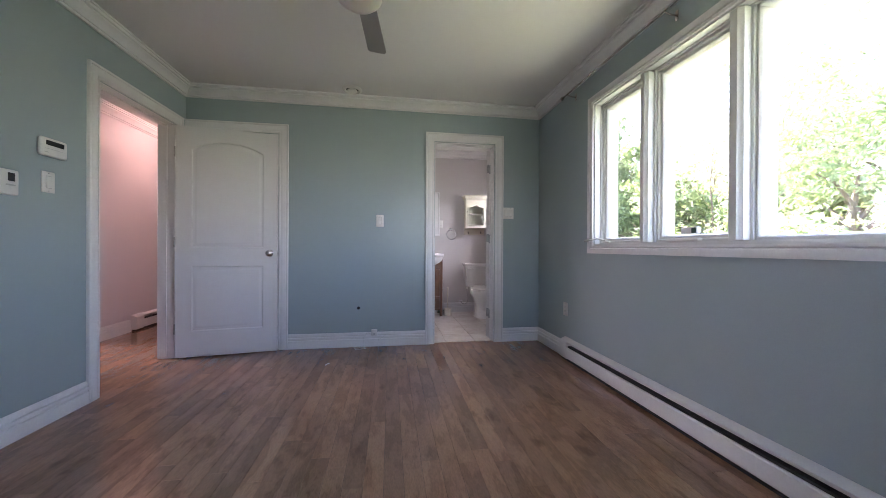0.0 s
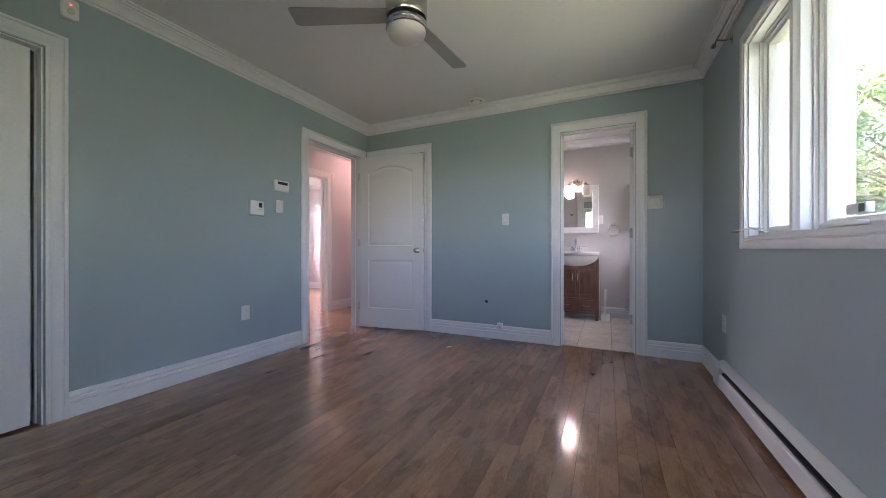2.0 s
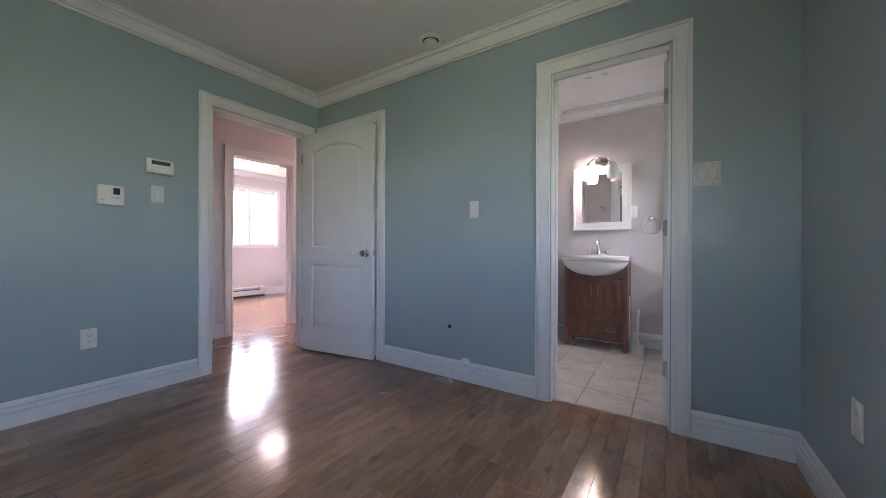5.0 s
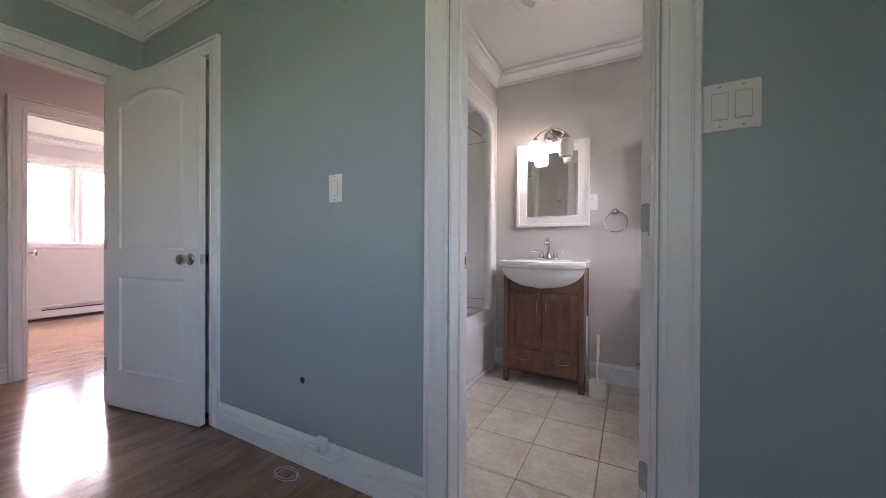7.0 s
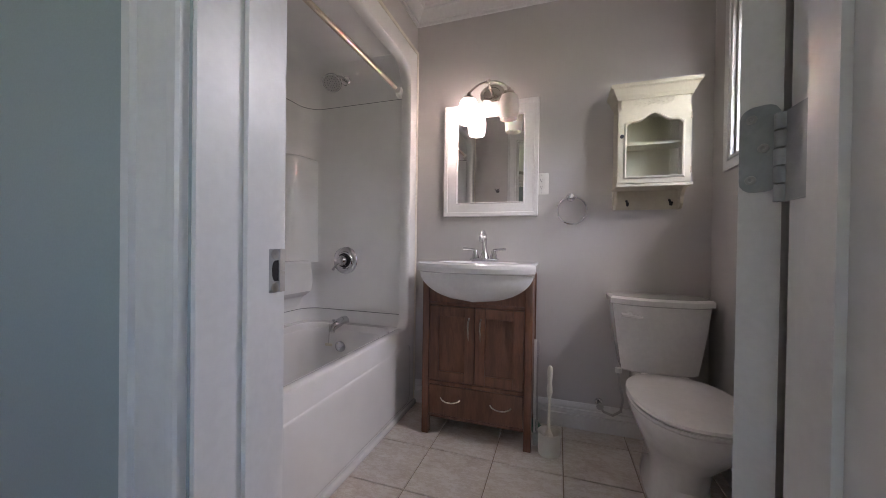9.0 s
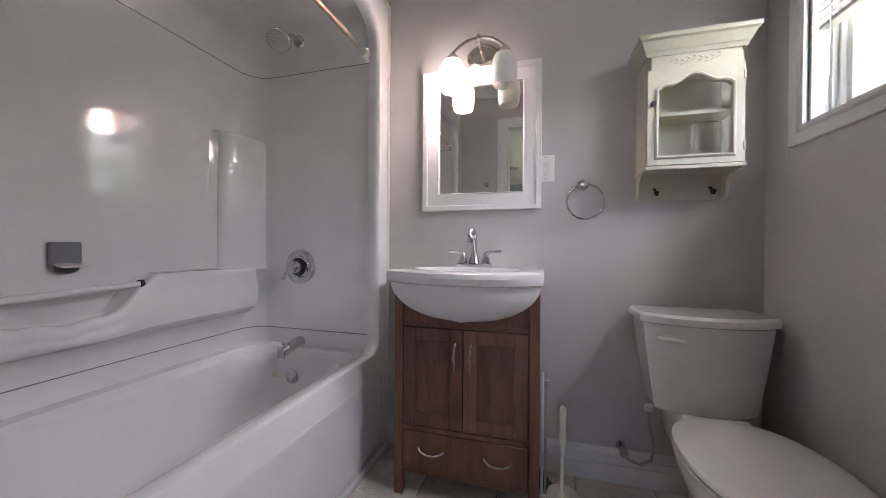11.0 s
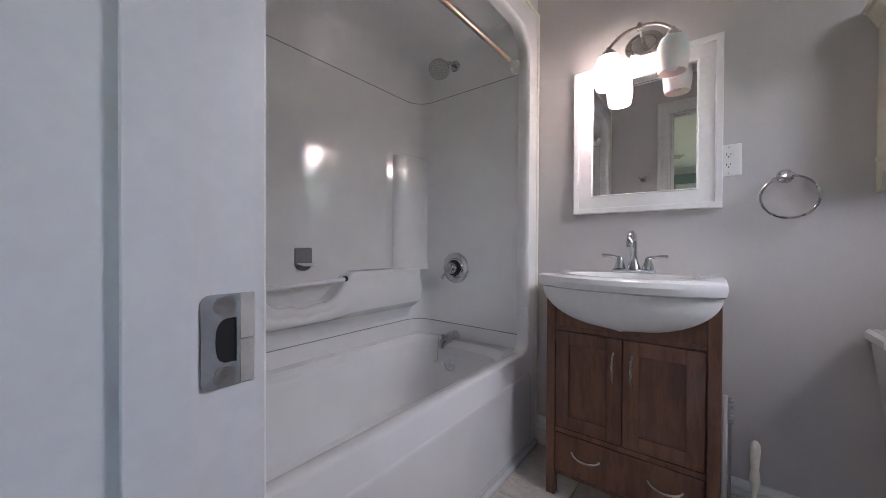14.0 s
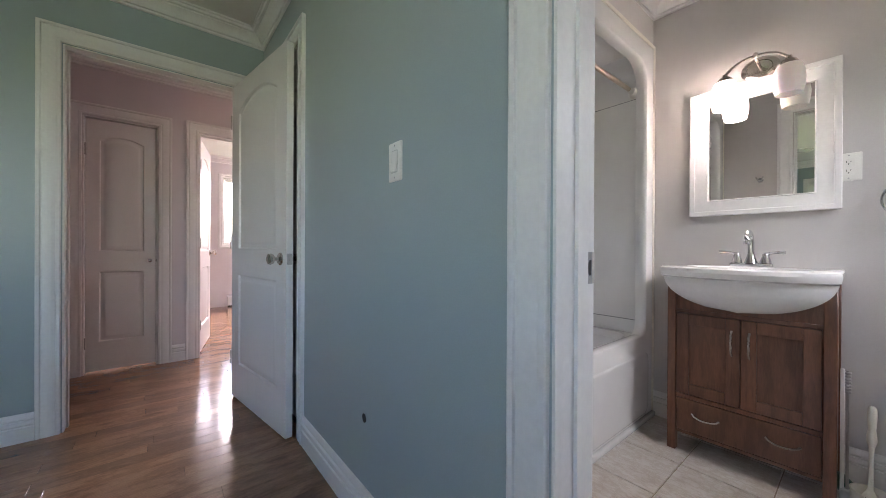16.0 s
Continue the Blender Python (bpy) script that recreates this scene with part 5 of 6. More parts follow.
# vanity light
LX, LZ = 2.322, 1.868
vlight = thing("vanity_light", (LX, BACK, LZ), "nickel two-arm vanity light, one frosted shade lit", "wall lamp")
lm = pose(LX, BACK - 0.0005, LZ - 0.008, 90) @ Matrix.Diagonal((1.28, 1.0, 1.0, 1.0))
part("backplate", lathe([(0, 0), (0.056, 0), (0.057, 0.008), (0.050, 0.016), (0.038, 0.019), (0.036, 0.016), (0.0, 0.016)], 32, lm), NICKEL, vlight)
part("stem", tube([(LX, BACK - 0.016, LZ), (LX, BACK - 0.08, LZ + 0.002), (LX, BACK - 0.115, LZ + 0.012)], 0.007, 10), NICKEL, vlight)
part("hub", lathe([(0, -0.012), (0.010, -0.010), (0.013, 0), (0.010, 0.010), (0.006, 0.016), (0, 0.018)], 14, Matrix.Translation((LX, BACK - 0.118, LZ + 0.014))), NICKEL, vlight)
SHX, SHY = 0.1125, BACK - 0.120
pts = [(LX + SHX * u, SHY, LZ + 0.014 - 0.052 * abs(u) ** 2.6) for u in np.linspace(-1, 1, 17)]
part("arm", tube(pts, 0.0065, 10), NICKEL, vlight)
for s, mt, lb in ((-1, OPAL_ON, "lit frosted glass shade"), (1, OPAL_OFF, "unlit frosted glass shade")):
    m = Matrix.Translation((LX + s * SHX, SHY, 0))
    zt = LZ - 0.052
    sk = part("socket_cup", lathe([(0, zt + 0.022), (0.010, zt + 0.020), (0.012, zt + 0.008), (0.024, zt + 0.002), (0.030, zt - 0.010), (0.030, zt - 0.022), (0.0, zt - 0.022)], 22, m), NICKEL, vlight)
    part("shade", lathe([(0.028, zt - 0.016), (0.040, zt - 0.022), (0.050, zt - 0.045), (0.0545, zt - 0.085), (0.052, zt - 0.120), (0.046, zt - 0.150), (0.043, zt - 0.150), (0.049, zt - 0.118), (0.051, zt - 0.085), (0.046, zt - 0.045), (0.030, zt - 0.024)], 28, m), mt, sk, lb)
    part("bulb", lathe([(0, zt - 0.030), (0.010, zt - 0.034), (0.012, zt - 0.070), (0.022, zt - 0.100), (0.024, zt - 0.118), (0.016, zt - 0.137), (0, zt - 0.143)], 16, m), BULB if s < 0 else OPAL_OFF, sk, "frosted bulb")

# towel ring
tr_ = thing("towel_ring", (2.763, BACK, 1.25), "round chrome towel ring on the grey wall", "towel ring")
part("mount", lathe([(0, 0), (0.024, 0), (0.022, 0.008), (0.012, 0.014), (0.011, 0.030), (0.015, 0.036), (0.013, 0.046), (0, 0.048)], 20, pose(2.760, BACK - 0.0005, 1.252, 90)), CHROME, tr_)
part("ring", tube([(2.766 + 0.073 * math.sin(a), BACK - 0.040 + 0.006 * math.cos(a), 1.176 + 0.073 * math.cos(a)) for a in np.linspace(0, 2 * math.pi, 41)[:-1]], 0.0045, 8, None, True), CHROME, tr_)

# wall cabinet
WX0, WX1, WYF, WYB = 2.965, 3.272, 1.572, BACK - 0.0005
wc = thing("wall_cabinet", (3.118, 1.65, 1.175), "cream distressed wall cabinet with arched glass door and hooks", "cabinet")
for x0, x1 in ((WX0, WX0 + 0.014), (WX1 - 0.014, WX1)):
    cb2 = bmesh.new()
    prof = [(WYB, 1.175), (1.690, 1.178), (1.672, 1.200), (1.668, 1.235), (1.645, 1.262), (1.605, 1.276), (WYF + 0.018, 1.285), (WYF + 0.018, 1.70), (WYB, 1.70)]
    loft([[(x0, a, b) for a, b in prof], [(x1, a, b) for a, b in prof]], True, True, cb2)
    part("side", cb2, CREAM, wc, smooth=False)
part("back", box(WX0 + 0.014, WX1 - 0.014, WYB - 0.010, WYB, 1.176, 1.70), CREAM, wc)
part("bottom", box(WX0 - 0.006, WX1 + 0.006, WYF - 0.004, WYB - 0.0105, 1.272, 1.286, 0.002), CREAM, wc)
part("shelf", box(WX0 + 0.0145, WX1 - 0.0145, WYF + 0.03, WYB - 0.0105, 1.478, 1.490), CREAM, wc)
part("top", box(WX0 + 0.014, WX1 - 0.014, WYF + 0.001, WYB - 0.0105, 1.640, 1.700), CREAM, wc)
cw = bmesh.new()
crownp = [(0.0, 1.690), (0.004, 1.690), (0.010, 1.704), (0.014, 1.708), (0.030, 1.738), (0.040, 1.744), (0.042, 1.758), (0.0, 1.758)]
sweep([(WX0, WYB), (WX0, WYF), (WX1, WYF), (WX1, WYB)], [(-a * 0.8, z) for a, z in crownp], flat, False, cw)
box(WX0 - 0.028, WX1 + 0.028, WYF - 0.028, WYB, 1.7455, 1.757, 0.0, 1, cw)
part("cornice", cw, CREAM, wc, smooth=False)
cdx0, cdx1, cdz0, cdz1 = WX0 + 0.002, WX1 - 0.002, 1.290, 1.640
ghx0, ghx1 = cdx0 + 0.036, cdx1 - 0.036


def arch_loop(e):
    """The door's window: straight sides, shoulders and a raised arch."""
    x0, x1, z0, zs = ghx0 - e, ghx1 + e, 1.322 - e, 1.562 + e
    out = [(x0, z0), (x1, z0), (x1, zs)]
    for i in range(1, 20):
        u = 1 - 2 * i / 20
        rise = 0.018 * min(1, (1 - abs(u)) * 7) + 0.034 * (0.5 + 0.5 * math.cos(math.pi * min(1, abs(u) / 0.62)))
        out.append(((x0 + x1) / 2 + u * (x1 - x0) / 2, zs + rise))
    return out + [(x0, zs)]


db = plate_with_holes([(cdx0, cdz0), (cdx1, cdz0), (cdx1, cdz1), (cdx0, cdz1)], [arch_loop(0)], lambda p, q: (p, WYF, q))
plate_with_holes([(cdx0, cdz0), (cdx1, cdz0), (cdx1, cdz1), (cdx0, cdz1)], [arch_loop(0)], lambda p, q: (p, WYF + 0.016, q), db)
loft([[(p, WYF, q) for p, q in arch_loop(0)], [(p, WYF + 0.016, q) for p, q in arch_loop(0)]], False, False, db)
do_ = [(cdx0, cdz0), (cdx1, cdz0), (cdx1, cdz1), (cdx0, cdz1)]
loft([[(p, WYF, q) for p, q in do_], [(p, WYF + 0.016, q) for p, q in do_]], False, False, db)
bmesh.ops.remove_doubles(db, verts=db.verts, dist=1e-5)
cdoor = part("door", db, CREAM, wc, smooth=False)
part("bead", loft([[(p, WYF - d, q) for p, q in arch_loop(e)] for e, d in ((0.0, 0.0), (0.0, 0.004), (0.005, 0.006), (0.010, 0.003), (0.011, 0.0))], False, False), CREAM, cdoor)
gp = part("pane", loft([[(p, WYF + y, q) for p, q in arch_loop(0.001)] for y in (0.007, 0.010)]), GLASS, cdoor, "clear glass", smooth=False)
gp.visible_shadow = False
part("knob", lathe([(0, 0), (0.004, 0), (0.004, 0.010), (0.009, 0.014), (0.009, 0.020), (0, 0.023)], 14, pose(cdx0 + 0.014, WYF, 1.512, 90)), BLACK, cdoor, "small dark knob")
for z in (1.345, 1.592):
    part("hinge", box(cdx1 - 0.004, cdx1 + 0.003, WYF - 0.003, WYF + 0.002, z - 0.015, z + 0.015, 0.0008), BRASSY, cdoor, "small brass hinge")
orn = bmesh.new()
for i in range(-4, 5):
    u = i / 4
    cx, cz = (WX0 + WX1) / 2 + u * 0.075, 1.668 + 0.006 * math.cos(u * 6)
    for k in (-1, 1):
        lathe([(0, -0.003), (0.006, -0.0015), (0.0075, 0.0), (0.0, 0.003)], 8, pose(cx, WYF - 0.0005, cz + k * 0.005, 90, k * 35, 0) @ Matrix.Diagonal((1.7, 0.55, 1, 1)), orn)
part("carving", orn, CREAM, wc, "carved leaf ornament")
for x in (3.030, 3.222):
    hk = tube([(x, WYB - 0.011, 1.222), (x, WYB - 0.022, 1.215), (x, WYB - 0.030, 1.196), (x, WYB - 0.045, 1.194), (x, WYB - 0.052, 1.208)], [0.006, 0.005, 0.0045, 0.005, 0.006], 8)
    part("hook", hk, BLACK, wc, "small dark metal hook")

# toilet
TX = 3.154
toi = thing("toilet", (TX, 1.35, 0), "white ceramic two-piece toilet with closed lid", "toilet")


def oval(cx, cy, a, bf, bb, z, n=32, p=2.3):
    out = []
    for i in range(n):
        t = 2 * math.pi * i / n
        c, s = math.cos(t), math.sin(t)
        e = 2 / p
        out.append((cx + a * math.copysign(abs(c) ** e, c), cy + (bb if s > 0 else bf) * math.copysign(abs(s) ** e, s), z))
    return out


BY = 1.225
part("bowl", loft([oval(TX, 1.27, 0.108, 0.150, 0.33, 0.0), oval(TX, 1.27, 0.104, 0.145, 0.33, 0.02), oval(TX, 1.28, 0.095, 0.125, 0.30, 0.10), oval(TX, 1.27, 0.105, 0.14, 0.28, 0.18), oval(TX, 1.24, 0.145, 0.21, 0.26, 0.27),
                   oval(TX, BY, 0.172, 0.245, 0.26, 0.335), oval(TX, BY, 0.182, 0.258, 0.26, 0.375), oval(TX, BY, 0.180, 0.256, 0.26, 0.388)]), CERAMIC, toi)
part("deck", box(TX - 0.105, TX + 0.105, 1.44, 1.685, 0.26, 0.392, 0.03, 3), CERAMIC, toi)
part("seat", loft([oval(TX, BY, 0.184, 0.262, 0.235, 0.389), oval(TX, BY, 0.188, 0.266, 0.24, 0.396), oval(TX, BY, 0.185, 0.263, 0.237, 0.404)]), SEATP, toi)
part("lid", loft([oval(TX, BY, 0.184, 0.262, 0.235, 0.4075), oval(TX, BY, 0.189, 0.267, 0.24, 0.414), oval(TX, BY, 0.187, 0.264, 0.238, 0.422), oval(TX, BY, 0.165, 0.240, 0.215, 0.429), oval(TX, BY, 0.10, 0.16, 0.14, 0.432)]), SEATP, toi)
for s in (-1, 1):
    part("seat_hinge", box(TX + s * 0.075 - 0.02, TX + s * 0.075 + 0.02, 1.445, 1.485, 0.392, 0.418, 0.006, 2), SEATP, toi)


def tank_ring(z, w, yf, bow, yb, n=16):
    out = [(TX + w, yb, z), (TX - w, yb, z)]
    for i in range(n + 1):
        u = -1 + 2 * i / n
        out.append((TX + w * u, yf - bow * (1 - abs(u) ** 2.6), z))
    return out


part("tank", loft([tank_ring(0.393, 0.148, 1.565, 0.035, 1.690), tank_ring(0.402, 0.158, 1.560, 0.040, 1.692), tank_ring(0.55, 0.180, 1.553, 0.048, 1.694), tank_ring(0.712, 0.200, 1.548, 0.056, 1.695)]), CERAMIC, toi)
part("tank_lid", loft([tank_ring(0.7125, 0.205, 1.545, 0.060, 1.699), tank_ring(0.718, 0.211, 1.540, 0.063, 1.702), tank_ring(0.740, 0.212, 1.539, 0.063, 1.703), tank_ring(0.750, 0.203, 1.546, 0.060, 1.698)]), CERAMIC, toi)
fl = part("flush_lever", lathe([(0, 0), (0.014, 0), (0.013, 0.010), (0, 0.012)], 14, pose(TX - 0.135, 1.535, 0.668, 90) @ Matrix.Diagonal((1, 1, 3.0, 1))), SEATP, toi)
part("lever_arm", tube([(TX - 0.172, 1.492, 0.670), (TX - 0.135, 1.488, 0.668), (TX - 0.100, 1.484, 0.664), (TX - 0.085, 1.482, 0.662)], [0.009, 0.011, 0.009, 0.006], 8), SEATP, fl)
wv = thing("water_supply", (2.93, BACK - 0.05, 0.15), "braided steel supply hose with chrome valve", "water valve")
part("valve", lathe([(0, 0), (0.020, 0.0), (0.018, 0.006), (0.009, 0.008), (0.009, 0.040), (0.014, 0.042), (0.014, 0.058), (0, 0.060)], 16, pose(2.915, BACK - 0.0165, 0.165, 90)), CHROME, wv)
part("knob", lathe([(0, 0), (0.016, 0), (0.018, 0.006), (0.015, 0.012), (0, 0.012)], 10, pose(2.915, BACK - 0.075, 0.165, 90)), STEEL, wv)
part("hose", tube([(2.915, BACK - 0.060, 0.165), (2.935, BACK - 0.065, 0.135), (2.975, BACK - 0.070, 0.125), (3.010, BACK - 0.080, 0.155), (3.018, BACK - 0.095, 0.22), (3.000, BACK - 0.105, 0.30), (2.992, BACK - 0.11, 0.365)], 0.0065, 8), STEEL, wv)
part("nut", lathe([(0, 0), (0.015, 0), (0.015, 0.022), (0, 0.022)], 8, Matrix.Translation((2.992, BACK - 0.11, 0.362))), PLASTIC, wv)

# toilet brush
tb = thing("toilet_brush", (2.672, 1.425, 0), "cream plastic toilet brush in a round holder", "toilet brush")
hmx = Matrix.Translation((2.672, 1.425, 0))
part("holder", lathe([(0, 0.0005), (0.048, 0.0005), (0.050, 0.008), (0.052, 0.095), (0.054, 0.104), (0.050, 0.105), (0.047, 0.098), (0.044, 0.012), (0, 0.010)], 28, hmx), CREAMP, tb)
part("handle", lathe([(0, 0.012), (0.020, 0.012), (0.020, 0.085), (0.012, 0.098), (0.0065, 0.115), (0.0060, 0.24), (0.0085, 0.265), (0.0135, 0.285), (0.0125, 0.305), (0.0095, 0.325), (0.0115, 0.355), (0.0125, 0.385), (0.011, 0.402), (0.006, 0.409), (0, 0.410)], 16, pose(2.668, 1.430, 0.0, -2, 0.6)), CREAMP, tb)

# slim rack end and green bottle tucked beside the vanity
sr_ = thing("towel_bar_set", (2.612, 1.62, 0), "slim metal and white rail leaning beside the vanity", "rail")
part("white_rail", box(2.5945, 2.606, 1.47, 1.482, 0.060, 0.52, 0.002), PLASTIC, sr_)
part("dark_rail", tube([(2.613, 1.480, 0.062), (2.613, 1.480, 0.515)], 0.0045, 8), STEEL, sr_)
for i in range(7):
    part("clip", box(2.604, 2.622, 1.472, 1.488, 0.43 + i * 0.012, 0.437 + i * 0.012, 0.001), STEEL, sr_)
part("foot", box(2.594, 2.625, 1.462, 1.492, 0.0, 0.062, 0.004), PLASTIC_D, sr_)
gb_ = thing("cleaning_bottle", (2.60, 1.43, 0), "dark green cleaner bottle lying behind the vanity leg", "bottle")
bmx = pose(2.632, 1.520, 0.030, -90, 0, 25)
part("bottle", lathe([(0, 0), (0.028, 0.0), (0.030, 0.006), (0.030, 0.11), (0.022, 0.13), (0.012, 0.142), (0.012, 0.155), (0, 0.155)], 20, bmx), GREENP, gb_)
part("cap", lathe([(0, 0.1555), (0.014, 0.1555), (0.014, 0.178), (0, 0.180)], 16, bmx), PLASTIC, gb_, "white cap")

# exhaust grille in the bathroom ceiling
ev = thing("exhaust_fan", (2.40, 0.885, H), "white exhaust fan grille in the bathroom ceiling", "exhaust fan")
er = rrect(2.24, 2.56, 0.765, 1.005, 0.05, 6)
part("grille_cover", loft([[(p, q, H - d) for p, q in inset(er, e)] for e, d in ((0, 0.0005), (0, 0.012), (0.012, 0.022), (0.03, 0.026))]), PLASTIC, ev)
for s in (-1, 1):
    vb = bmesh.new()
    for r0, r1 in ((0.062, 0.068), (0.072, 0.078), (0.082, 0.088), (0.092, 0.098), (0.102, 0.108)):
        arc = np.linspace(-1.0, 1.0, 13)
        ring = [(2.40 + s * r1 * math.cos(a), 0.885 + r1 * math.sin(a)) for a in arc] + [(2.40 + s * r0 * math.cos(a), 0.885 + r0 * math.sin(a)) for a in arc[::-1]]
        loft([[(p, q, H - d) for p, q in ring] for d in (0.0255, 0.0285)], True, True, vb)
    # shade of the slots drawn as grey strips on the cover
    part("vent", vb, PLASTIC_D, ev, "curved grey vent slots")
part("boss", lathe([(0, 0.025), (0.045, 0.025), (0.042, 0.031), (0, 0.033)], 26, pose(2.40, 0.885, H, 180)), PLASTIC, ev)

# robe hook on the wall beside the doorway, seen in the mirror
rh = thing("robe_hook", (2.12, WT, 1.60), "small chrome robe hook", "hook")
part("plate", lathe([(0, 0), (0.020, 0), (0.018, 0.006), (0, 0.008)], 18, pose(2.10, WT + 0.0005, 1.55, -90)), CHROME, rh)
for s in (-1, 1):
    part("prong", tube([(2.10, WT + 0.008, 1.55), (2.10 + s * 0.012, WT + 0.03, 1.548), (2.10 + s * 0.022, WT + 0.045, 1.568)], [0.006, 0.005, 0.006], 8), CHROME, rh)

# half-lowered blind in the bathroom window
bd = thing("window_blind", (EAST, 1.145, 2.0), "white slatted blind half lowered at the bathroom window", "blind")
part("head_rail", box(EAST + 0.006, EAST + 0.044, 0.80, 1.49, 2.045, 2.075, 0.003), PLASTIC, bd)
for k in range(15):
    sb2 = box(EAST + 0.004, EAST + 0.048, 0.803, 1.487, 0, 0.002)
    part("slat", moved(sb2, Matrix.Translation((0, 0, 2.036 - k * 0.0235)) @ Matrix.Translation((EAST + 0.026, 0, 0)) @ pose(0, 0, 0, 0, -34, 0) @ Matrix.Translation((-EAST - 0.026, 0, 0))), PLASTIC, bd)
part("bottom_rail", box(EAST + 0.008, EAST + 0.044, 0.803, 1.487, 1.664, 1.680, 0.005, 2), PLASTIC, bd)
part("cord", tube([(EAST - 0.004, 1.42, 2.04), (EAST - 0.006, 1.42, 1.50)], 0.0015, 5), PLASTIC, bd)

# ---- outdoors ----
GZ = -0.55
slab("ground", -400, 400, -400, 400, GZ - 0.5, GZ, GRASS, "bright green lawn", "ground")
slab("soffit", EAST + 0.2, EAST + 0.75, SOUTH - 0.5, BACK + 0.6, 2.30, 2.33, SIDING, "white eave soffit outside the window", "soffit")
for gy_ in range(22):
    slab("soffit_seam", EAST + 0.2, EAST + 0.72, SOUTH - 0.4 + gy_ * 0.3, SOUTH - 0.392 + gy_ * 0.3, 2.294, 2.2995, PLASTIC_D, "narrow seam between soffit boards", "seam")
slab("fascia", EAST + 0.72, EAST + 0.75, SOUTH - 0.5, BACK + 0.6, 2.33, 2.50, SIDING, "white eave fascia board", "fascia")
slab("soffit_west", FARX - 0.75, FARX - 0.2, SOUTH - 0.5, 3.3, 2.30, 2.33, SIDING, "white eave soffit", "soffit")
slab("roof", FARX - 0.78, EAST + 0.78, SOUTH - 0.6, 3.4, 2.56, 2.70, ROOFM, "dark shingle roof", "roof")
slab("foundation_wall", FARX - 0.2, EAST + 0.2, SOUTH - 0.12, 3.02, GZ, -0.121, SIDING, "pale foundation wall", "foundation")


def tree(name, x, y, height, spread, seed, material, label, low=0.8, count=2600, limb=1.0, leaf=1.0):
    rng = random.Random(seed)
    ob = thing(name, (x, y, GZ), label, "tree", "garden trees")
    tbm = tube([(x, y, GZ - 0.1), (x + 0.05, y, GZ + height * 0.3), (x - 0.06, y + 0.08, GZ + height * 0.65), (x, y, GZ + height * 0.92)], [0.17 * limb, 0.13 * limb, 0.08 * limb, 0.02], 9)
    clumps = []
    for i in range(26):
        a, h = rng.uniform(0, 6.28), rng.uniform(low / height, 0.95)
        rad = spread * (0.35 + 0.65 * math.sin(math.pi * min(1, 0.15 + h * 0.9))) * rng.uniform(0.45, 1.0)
        p = Vector((x + rad * math.cos(a), y + rad * math.sin(a), GZ + height * h))
        clumps.append((p, rng.uniform(0.35, 0.75) * spread * 0.42))
        root = Vector((x, y, GZ + height * h * 0.75))
        tube([root, root.lerp(p, 0.55) + Vector((0, 0, 0.15)), p], [0.045 * limb, 0.028 * limb, 0.010 * limb], 6, tbm)
    part("trunk", tbm, BARK, ob)
    verts, faces = [], []
    for i in range(count):
        c, r = clumps[rng.randrange(len(clumps))]
        d = Vector((rng.gauss(0, 1), rng.gauss(0, 1), rng.gauss(0, 0.8)))
        p = c + d.normalized() * r * (rng.random() ** 0.45) * 1.25
        s = rng.uniform(0.05, 0.105) * leaf
        q = Euler((rng.uniform(-1.1, 1.1), rng.uniform(-1.1, 1.1), rng.uniform(0, 6.28))).to_matrix()
        k = len(verts)
        for lx, ly, lz in ((-1, 0, 0), (-0.2, -0.48, 0.1), (1, 0, -0.1), (-0.2, 0.48, 0.1)):
            verts.append(p + q @ Vector((lx * s, ly * s, lz * s)))
        faces.append((k, k + 1, k + 2, k + 3))
    me = bpy.data.meshes.new("crown")
    me.from_pydata(verts, [], faces)
    me.materials.append(material)
    cw_ = new("crown", me)
    cw_.parent = ob
    cw_.matrix_parent_inverse = Matrix.Translation(-ob.location)
    return ob


for i, (x, y, h, s, mt, n) in enumerate(((9.8, 9.6, 7.4, 2.7, LEAF2, 9000), (12.0, 7.8, 4.8, 2.0, LEAF2, 5000), (14.6, 4.6, 7.4, 2.8, LEAF2, 4200), (13.6, 10.5, 5.6, 2.2, LEAF, 4200), (8.0, 12.5, 8.2, 2.9, LEAF2, 9000),
                                         (15.0, 0.5, 6.0, 2.4, LEAF, 3600), (13.0, -3.5, 5.0, 2.2, LEAF2, 3200), (12.0, 4.4, 3.2, 1.5, LEAF, 3200), (10.6, 7.2, 5.2, 2.0, LEAF, 5200), (16.5, 7.6, 7.6, 3.0, LEAF2, 6000), (10.6, 1.8, 3.2, 1.7, LEAF2, 4000), (12.2, 14.8, 8.0, 3.0, LEAF2, 9000), (10.0, 18.8, 9.4, 3.3, LEAF, 9000), (12.6, 10.9, 6.2, 2.2, LEAF2, 6000), (14.5, 17.5, 9.0, 3.4, LEAF2, 9000), (15.5, 4.0, 6.4, 3.0, LEAF2, 8000), (8.2, 15.8, 9.6, 3.2, LEAF2, 10000))):
    tree("tree", x, y, h, s, 11 + i, mt, "leafy green garden tree in sunlight", 0.4, int(n * 1.9))
for i, (x, y, h, s, n) in enumerate(((9.6, -0.6, 6.8, 2.3, 9000), (10.2, 3.0, 6.2, 2.3, 10000), (11.5, 5.6, 5.4, 2.2, 8000))):
    tree("tree", x, y, h, s, 51 + i, LEAF2, "slender pale green tree with small leaves", 0.5, n, 0.25, 0.72)
for i, (x, y, h, s) in enumerate(((-20.0, 7.9, 4.2, 1.4), (-27.0, 11.6, 5.0, 2.2), (-24.0, -4.0, 5.0, 2.4))):
    tree("tree", x, y, h, s, 71 + i, LEAF2, "leafy tree seen through the far window", 0.8, 2600)

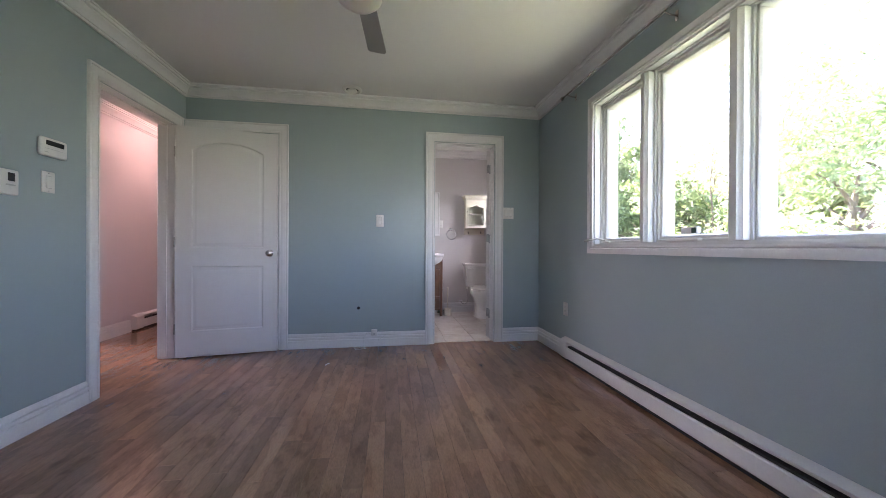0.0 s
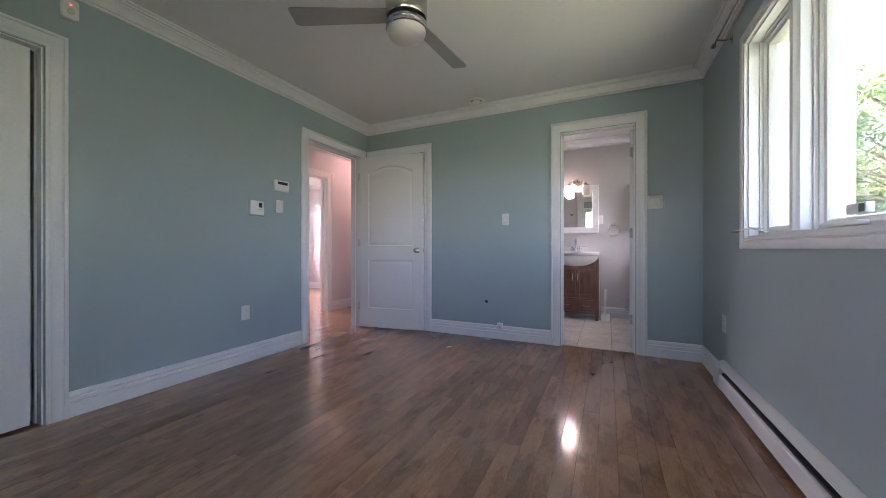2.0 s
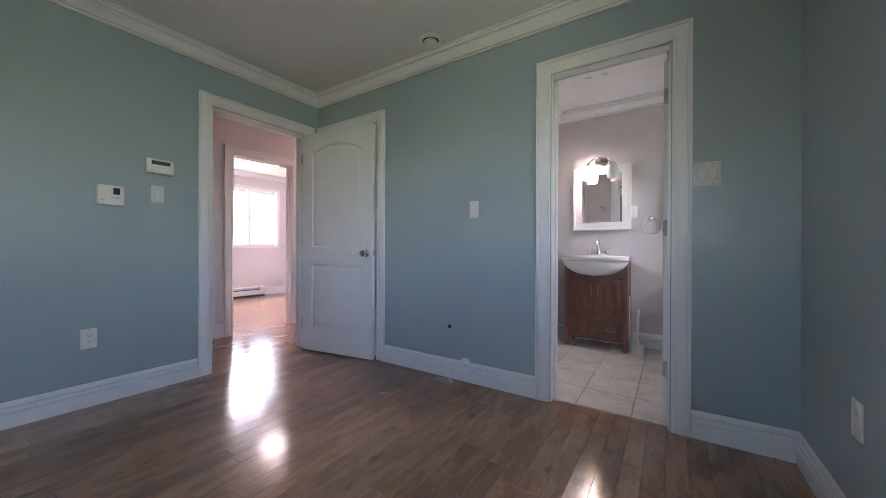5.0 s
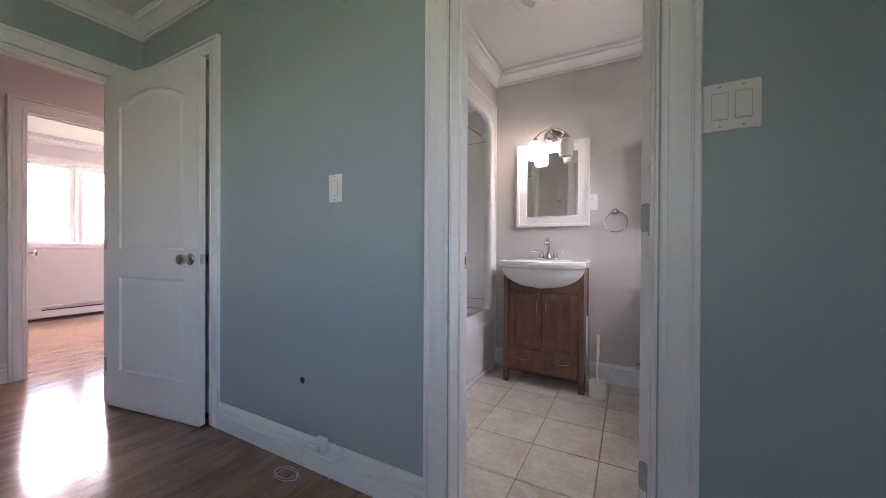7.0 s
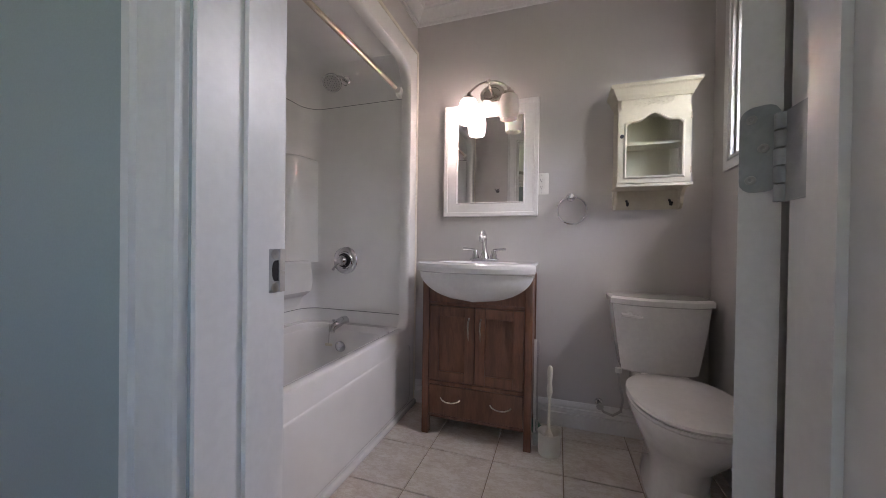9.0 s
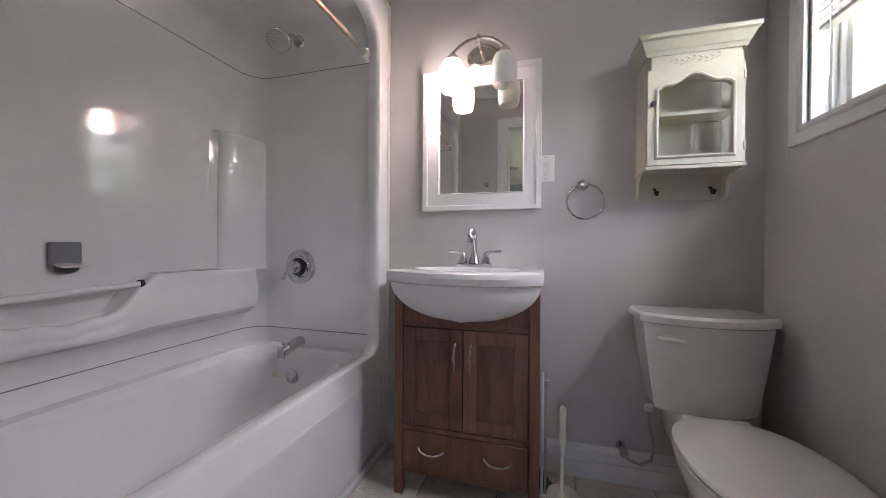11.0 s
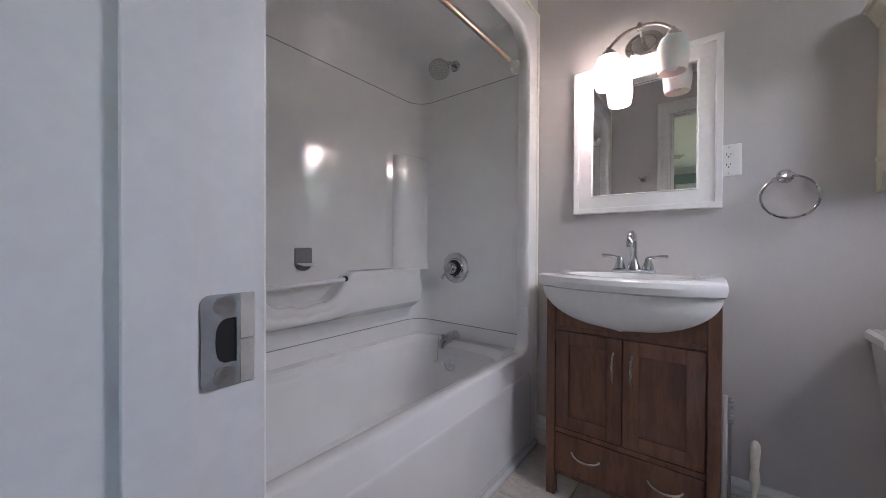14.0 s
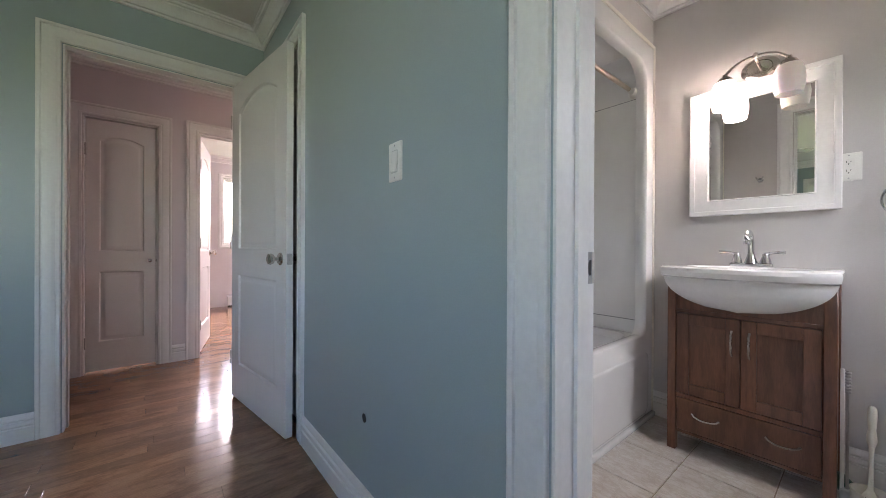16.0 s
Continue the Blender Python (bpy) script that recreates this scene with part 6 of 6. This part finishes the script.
# neighbouring house, red and white
nh = thing("neighbour_house", (24, 20, GZ), "white-sided neighbouring house with a red gable end", "house")
part("wall", box(17.5, 27, 12.6, 20, GZ, GZ + 4.2), SIDING, nh, smooth=False)
part("red_wing", box(17.0, 19, 12.6, 13.6, GZ, GZ + 4.9), REDP, nh, "red-sided wing", smooth=False)
part("roof", loft([[(17.0, 12.2, GZ + 4.2), (27.5, 12.2, GZ + 4.2), (27.5, 20.5, GZ + 4.2), (17.0, 20.5, GZ + 4.2)], [(17.0, 16.2, GZ + 6.4), (27.5, 16.2, GZ + 6.4), (27.5, 16.3, GZ + 6.4), (17.0, 16.3, GZ + 6.4)]]), ROOFM, nh, smooth=False)
for wy in (14.6, 17.2):
    wd_ = part("window", box(17.44, 17.5, wy, wy + 1.1, GZ + 1.4, GZ + 2.9), VINYL, nh, smooth=False)
    part("glass", box(17.43, 17.438, wy + 0.08, wy + 1.02, GZ + 1.48, GZ + 2.82), BLACK, wd_, smooth=False)
sdg = bmesh.new()
for k in range(20):
    box(17.475, 17.5, 13.62, 20, GZ + 0.2 * k, GZ + 0.2 * k + 0.012, 0, 1, sdg)
part("siding_laps", sdg, PLASTIC_D, nh, smooth=False)

# ---- floor tiles ----
TS, GAP, TZ = 0.305, 0.005, 0.003


def tile_mesh(x0, x1, y0, y1):
    own = bmesh.new()
    hx, hy, e = (x1 - x0) / 2, (y1 - y0) / 2, 0.0025
    loft([[(-hx, -hy, -0.006), (hx, -hy, -0.006), (hx, hy, -0.006), (-hx, hy, -0.006)], [(-hx, -hy, -0.002), (hx, -hy, -0.002), (hx, hy, -0.002), (-hx, hy, -0.002)],
          [(-hx + e, -hy + e, 0), (hx - e, -hy + e, 0), (hx - e, hy - e, 0), (-hx + e, hy - e, 0)]], True, True, own)
    bmesh.ops.recalc_face_normals(own, faces=own.faces)
    me = bpy.data.meshes.new("tile")
    own.to_mesh(me)
    own.free()
    me.materials.append(TILE)
    return me


tile_cache = {}
gx, gy = 2.430, 0.360
i0, i1 = math.floor((TUBX - gx) / TS), math.ceil((EAST - gx) / TS)
j0, j1 = math.floor((0.04 - gy) / TS), math.ceil((BACK - gy) / TS)
for i in range(i0, i1):
    for j in range(j0, j1):
        x0, x1 = max(gx + i * TS + GAP / 2, TUBX + 0.014), min(gx + (i + 1) * TS - GAP / 2, EAST - 0.006)
        y0, y1 = max(gy + j * TS + GAP / 2, 0.04), min(gy + (j + 1) * TS - GAP / 2, BACK - 0.002)
        if x1 - x0 < 0.02 or y1 - y0 < 0.02:
            continue
        key = (round(x1 - x0, 3), round(y1 - y0, 3))
        if key not in tile_cache:
            tile_cache[key] = tile_mesh(x0, x1, y0, y1)
        ob = new("tile", tile_cache[key])
        ob.location = ((x0 + x1) / 2, (y0 + y1) / 2, 0.0)
        ob.parent = bath_floor

# ---- floor planks ----
PW = 0.083


def plank_verts(w, l):
    hx, hy, e = w / 2 - 0.0004, l / 2 - 0.0004, 0.0012
    ring = [(-hx, -hy), (hx, -hy), (hx, hy), (-hx, hy)]
    top = [(-hx + e, -hy + e), (hx - e, -hy + e), (hx - e, hy - e), (-hx + e, hy - e)]
    vs = [(x, y, -0.012) for x, y in ring] + [(x, y, -0.0009) for x, y in ring] + [(x, y, 0.0) for x, y in top]
    fs = [(8, 9, 10, 11)]
    for b in (0, 4):
        fs += [(b + k, b + (k + 1) % 4, b + 4 + (k + 1) % 4, b + 4 + k) for k in range(4)]
    return vs, fs


plank_cache = {}


def plank_mesh(w, l):
    key = (round(w, 3), round(l, 2))
    if key not in plank_cache:
        vs, fs = plank_verts(*key)
        me = bpy.data.meshes.new("plank")
        me.from_pydata(vs, [], fs)
        me.materials.append(PLANK)
        plank_cache[key] = me
    return plank_cache[key]


rng = random.Random(5)
LENGTHS = (0.38, 0.56, 0.74, 0.92, 1.10, 1.28)


def runs(y0, y1):
    y, first = y0, True
    while y < y1 - 0.01:
        l = max(0.2, rng.choice(LENGTHS) * (rng.uniform(0.3, 1.0) if first else 1.0))
        l = round(l, 2)
        if y + l > y1 - 0.22:
            l = round(y1 - y, 2)
        yield y, l
        y, first = y + l, False


n_rows = int(math.ceil((EAST + 0.0) / PW))
for k in range(n_rows):
    x0, x1 = k * PW, min((k + 1) * PW, EAST)
    for y, l in runs(SOUTH, 0.035):
        ob = new("plank", plank_mesh(x1 - x0, l))
        ob.location = ((x0 + x1) / 2, y + l / 2, 0.0)
        ob.parent = floor
vs, fs = [], []
for k in range(int((0.0 - FARX) / PW) + 1):
    x0, x1 = max(FARX, -(k + 1) * PW), -k * PW
    for y, l in runs(SOUTH, 2.9):
        a, b = plank_verts(x1 - x0, l)
        o = len(vs)
        vs += [(x + (x0 + x1) / 2, yy + y + l / 2, z) for x, yy, z in a]
        fs += [tuple(i + o for i in f) for f in b]
me = bpy.data.meshes.new("plank_field")
me.from_pydata(vs, [], fs)
me.materials.append(PLANK_J)
pf = new("plank_field", me)
pf.parent = hall_floor
tagged(pf, "brown stained planks", "", "", "stuff")
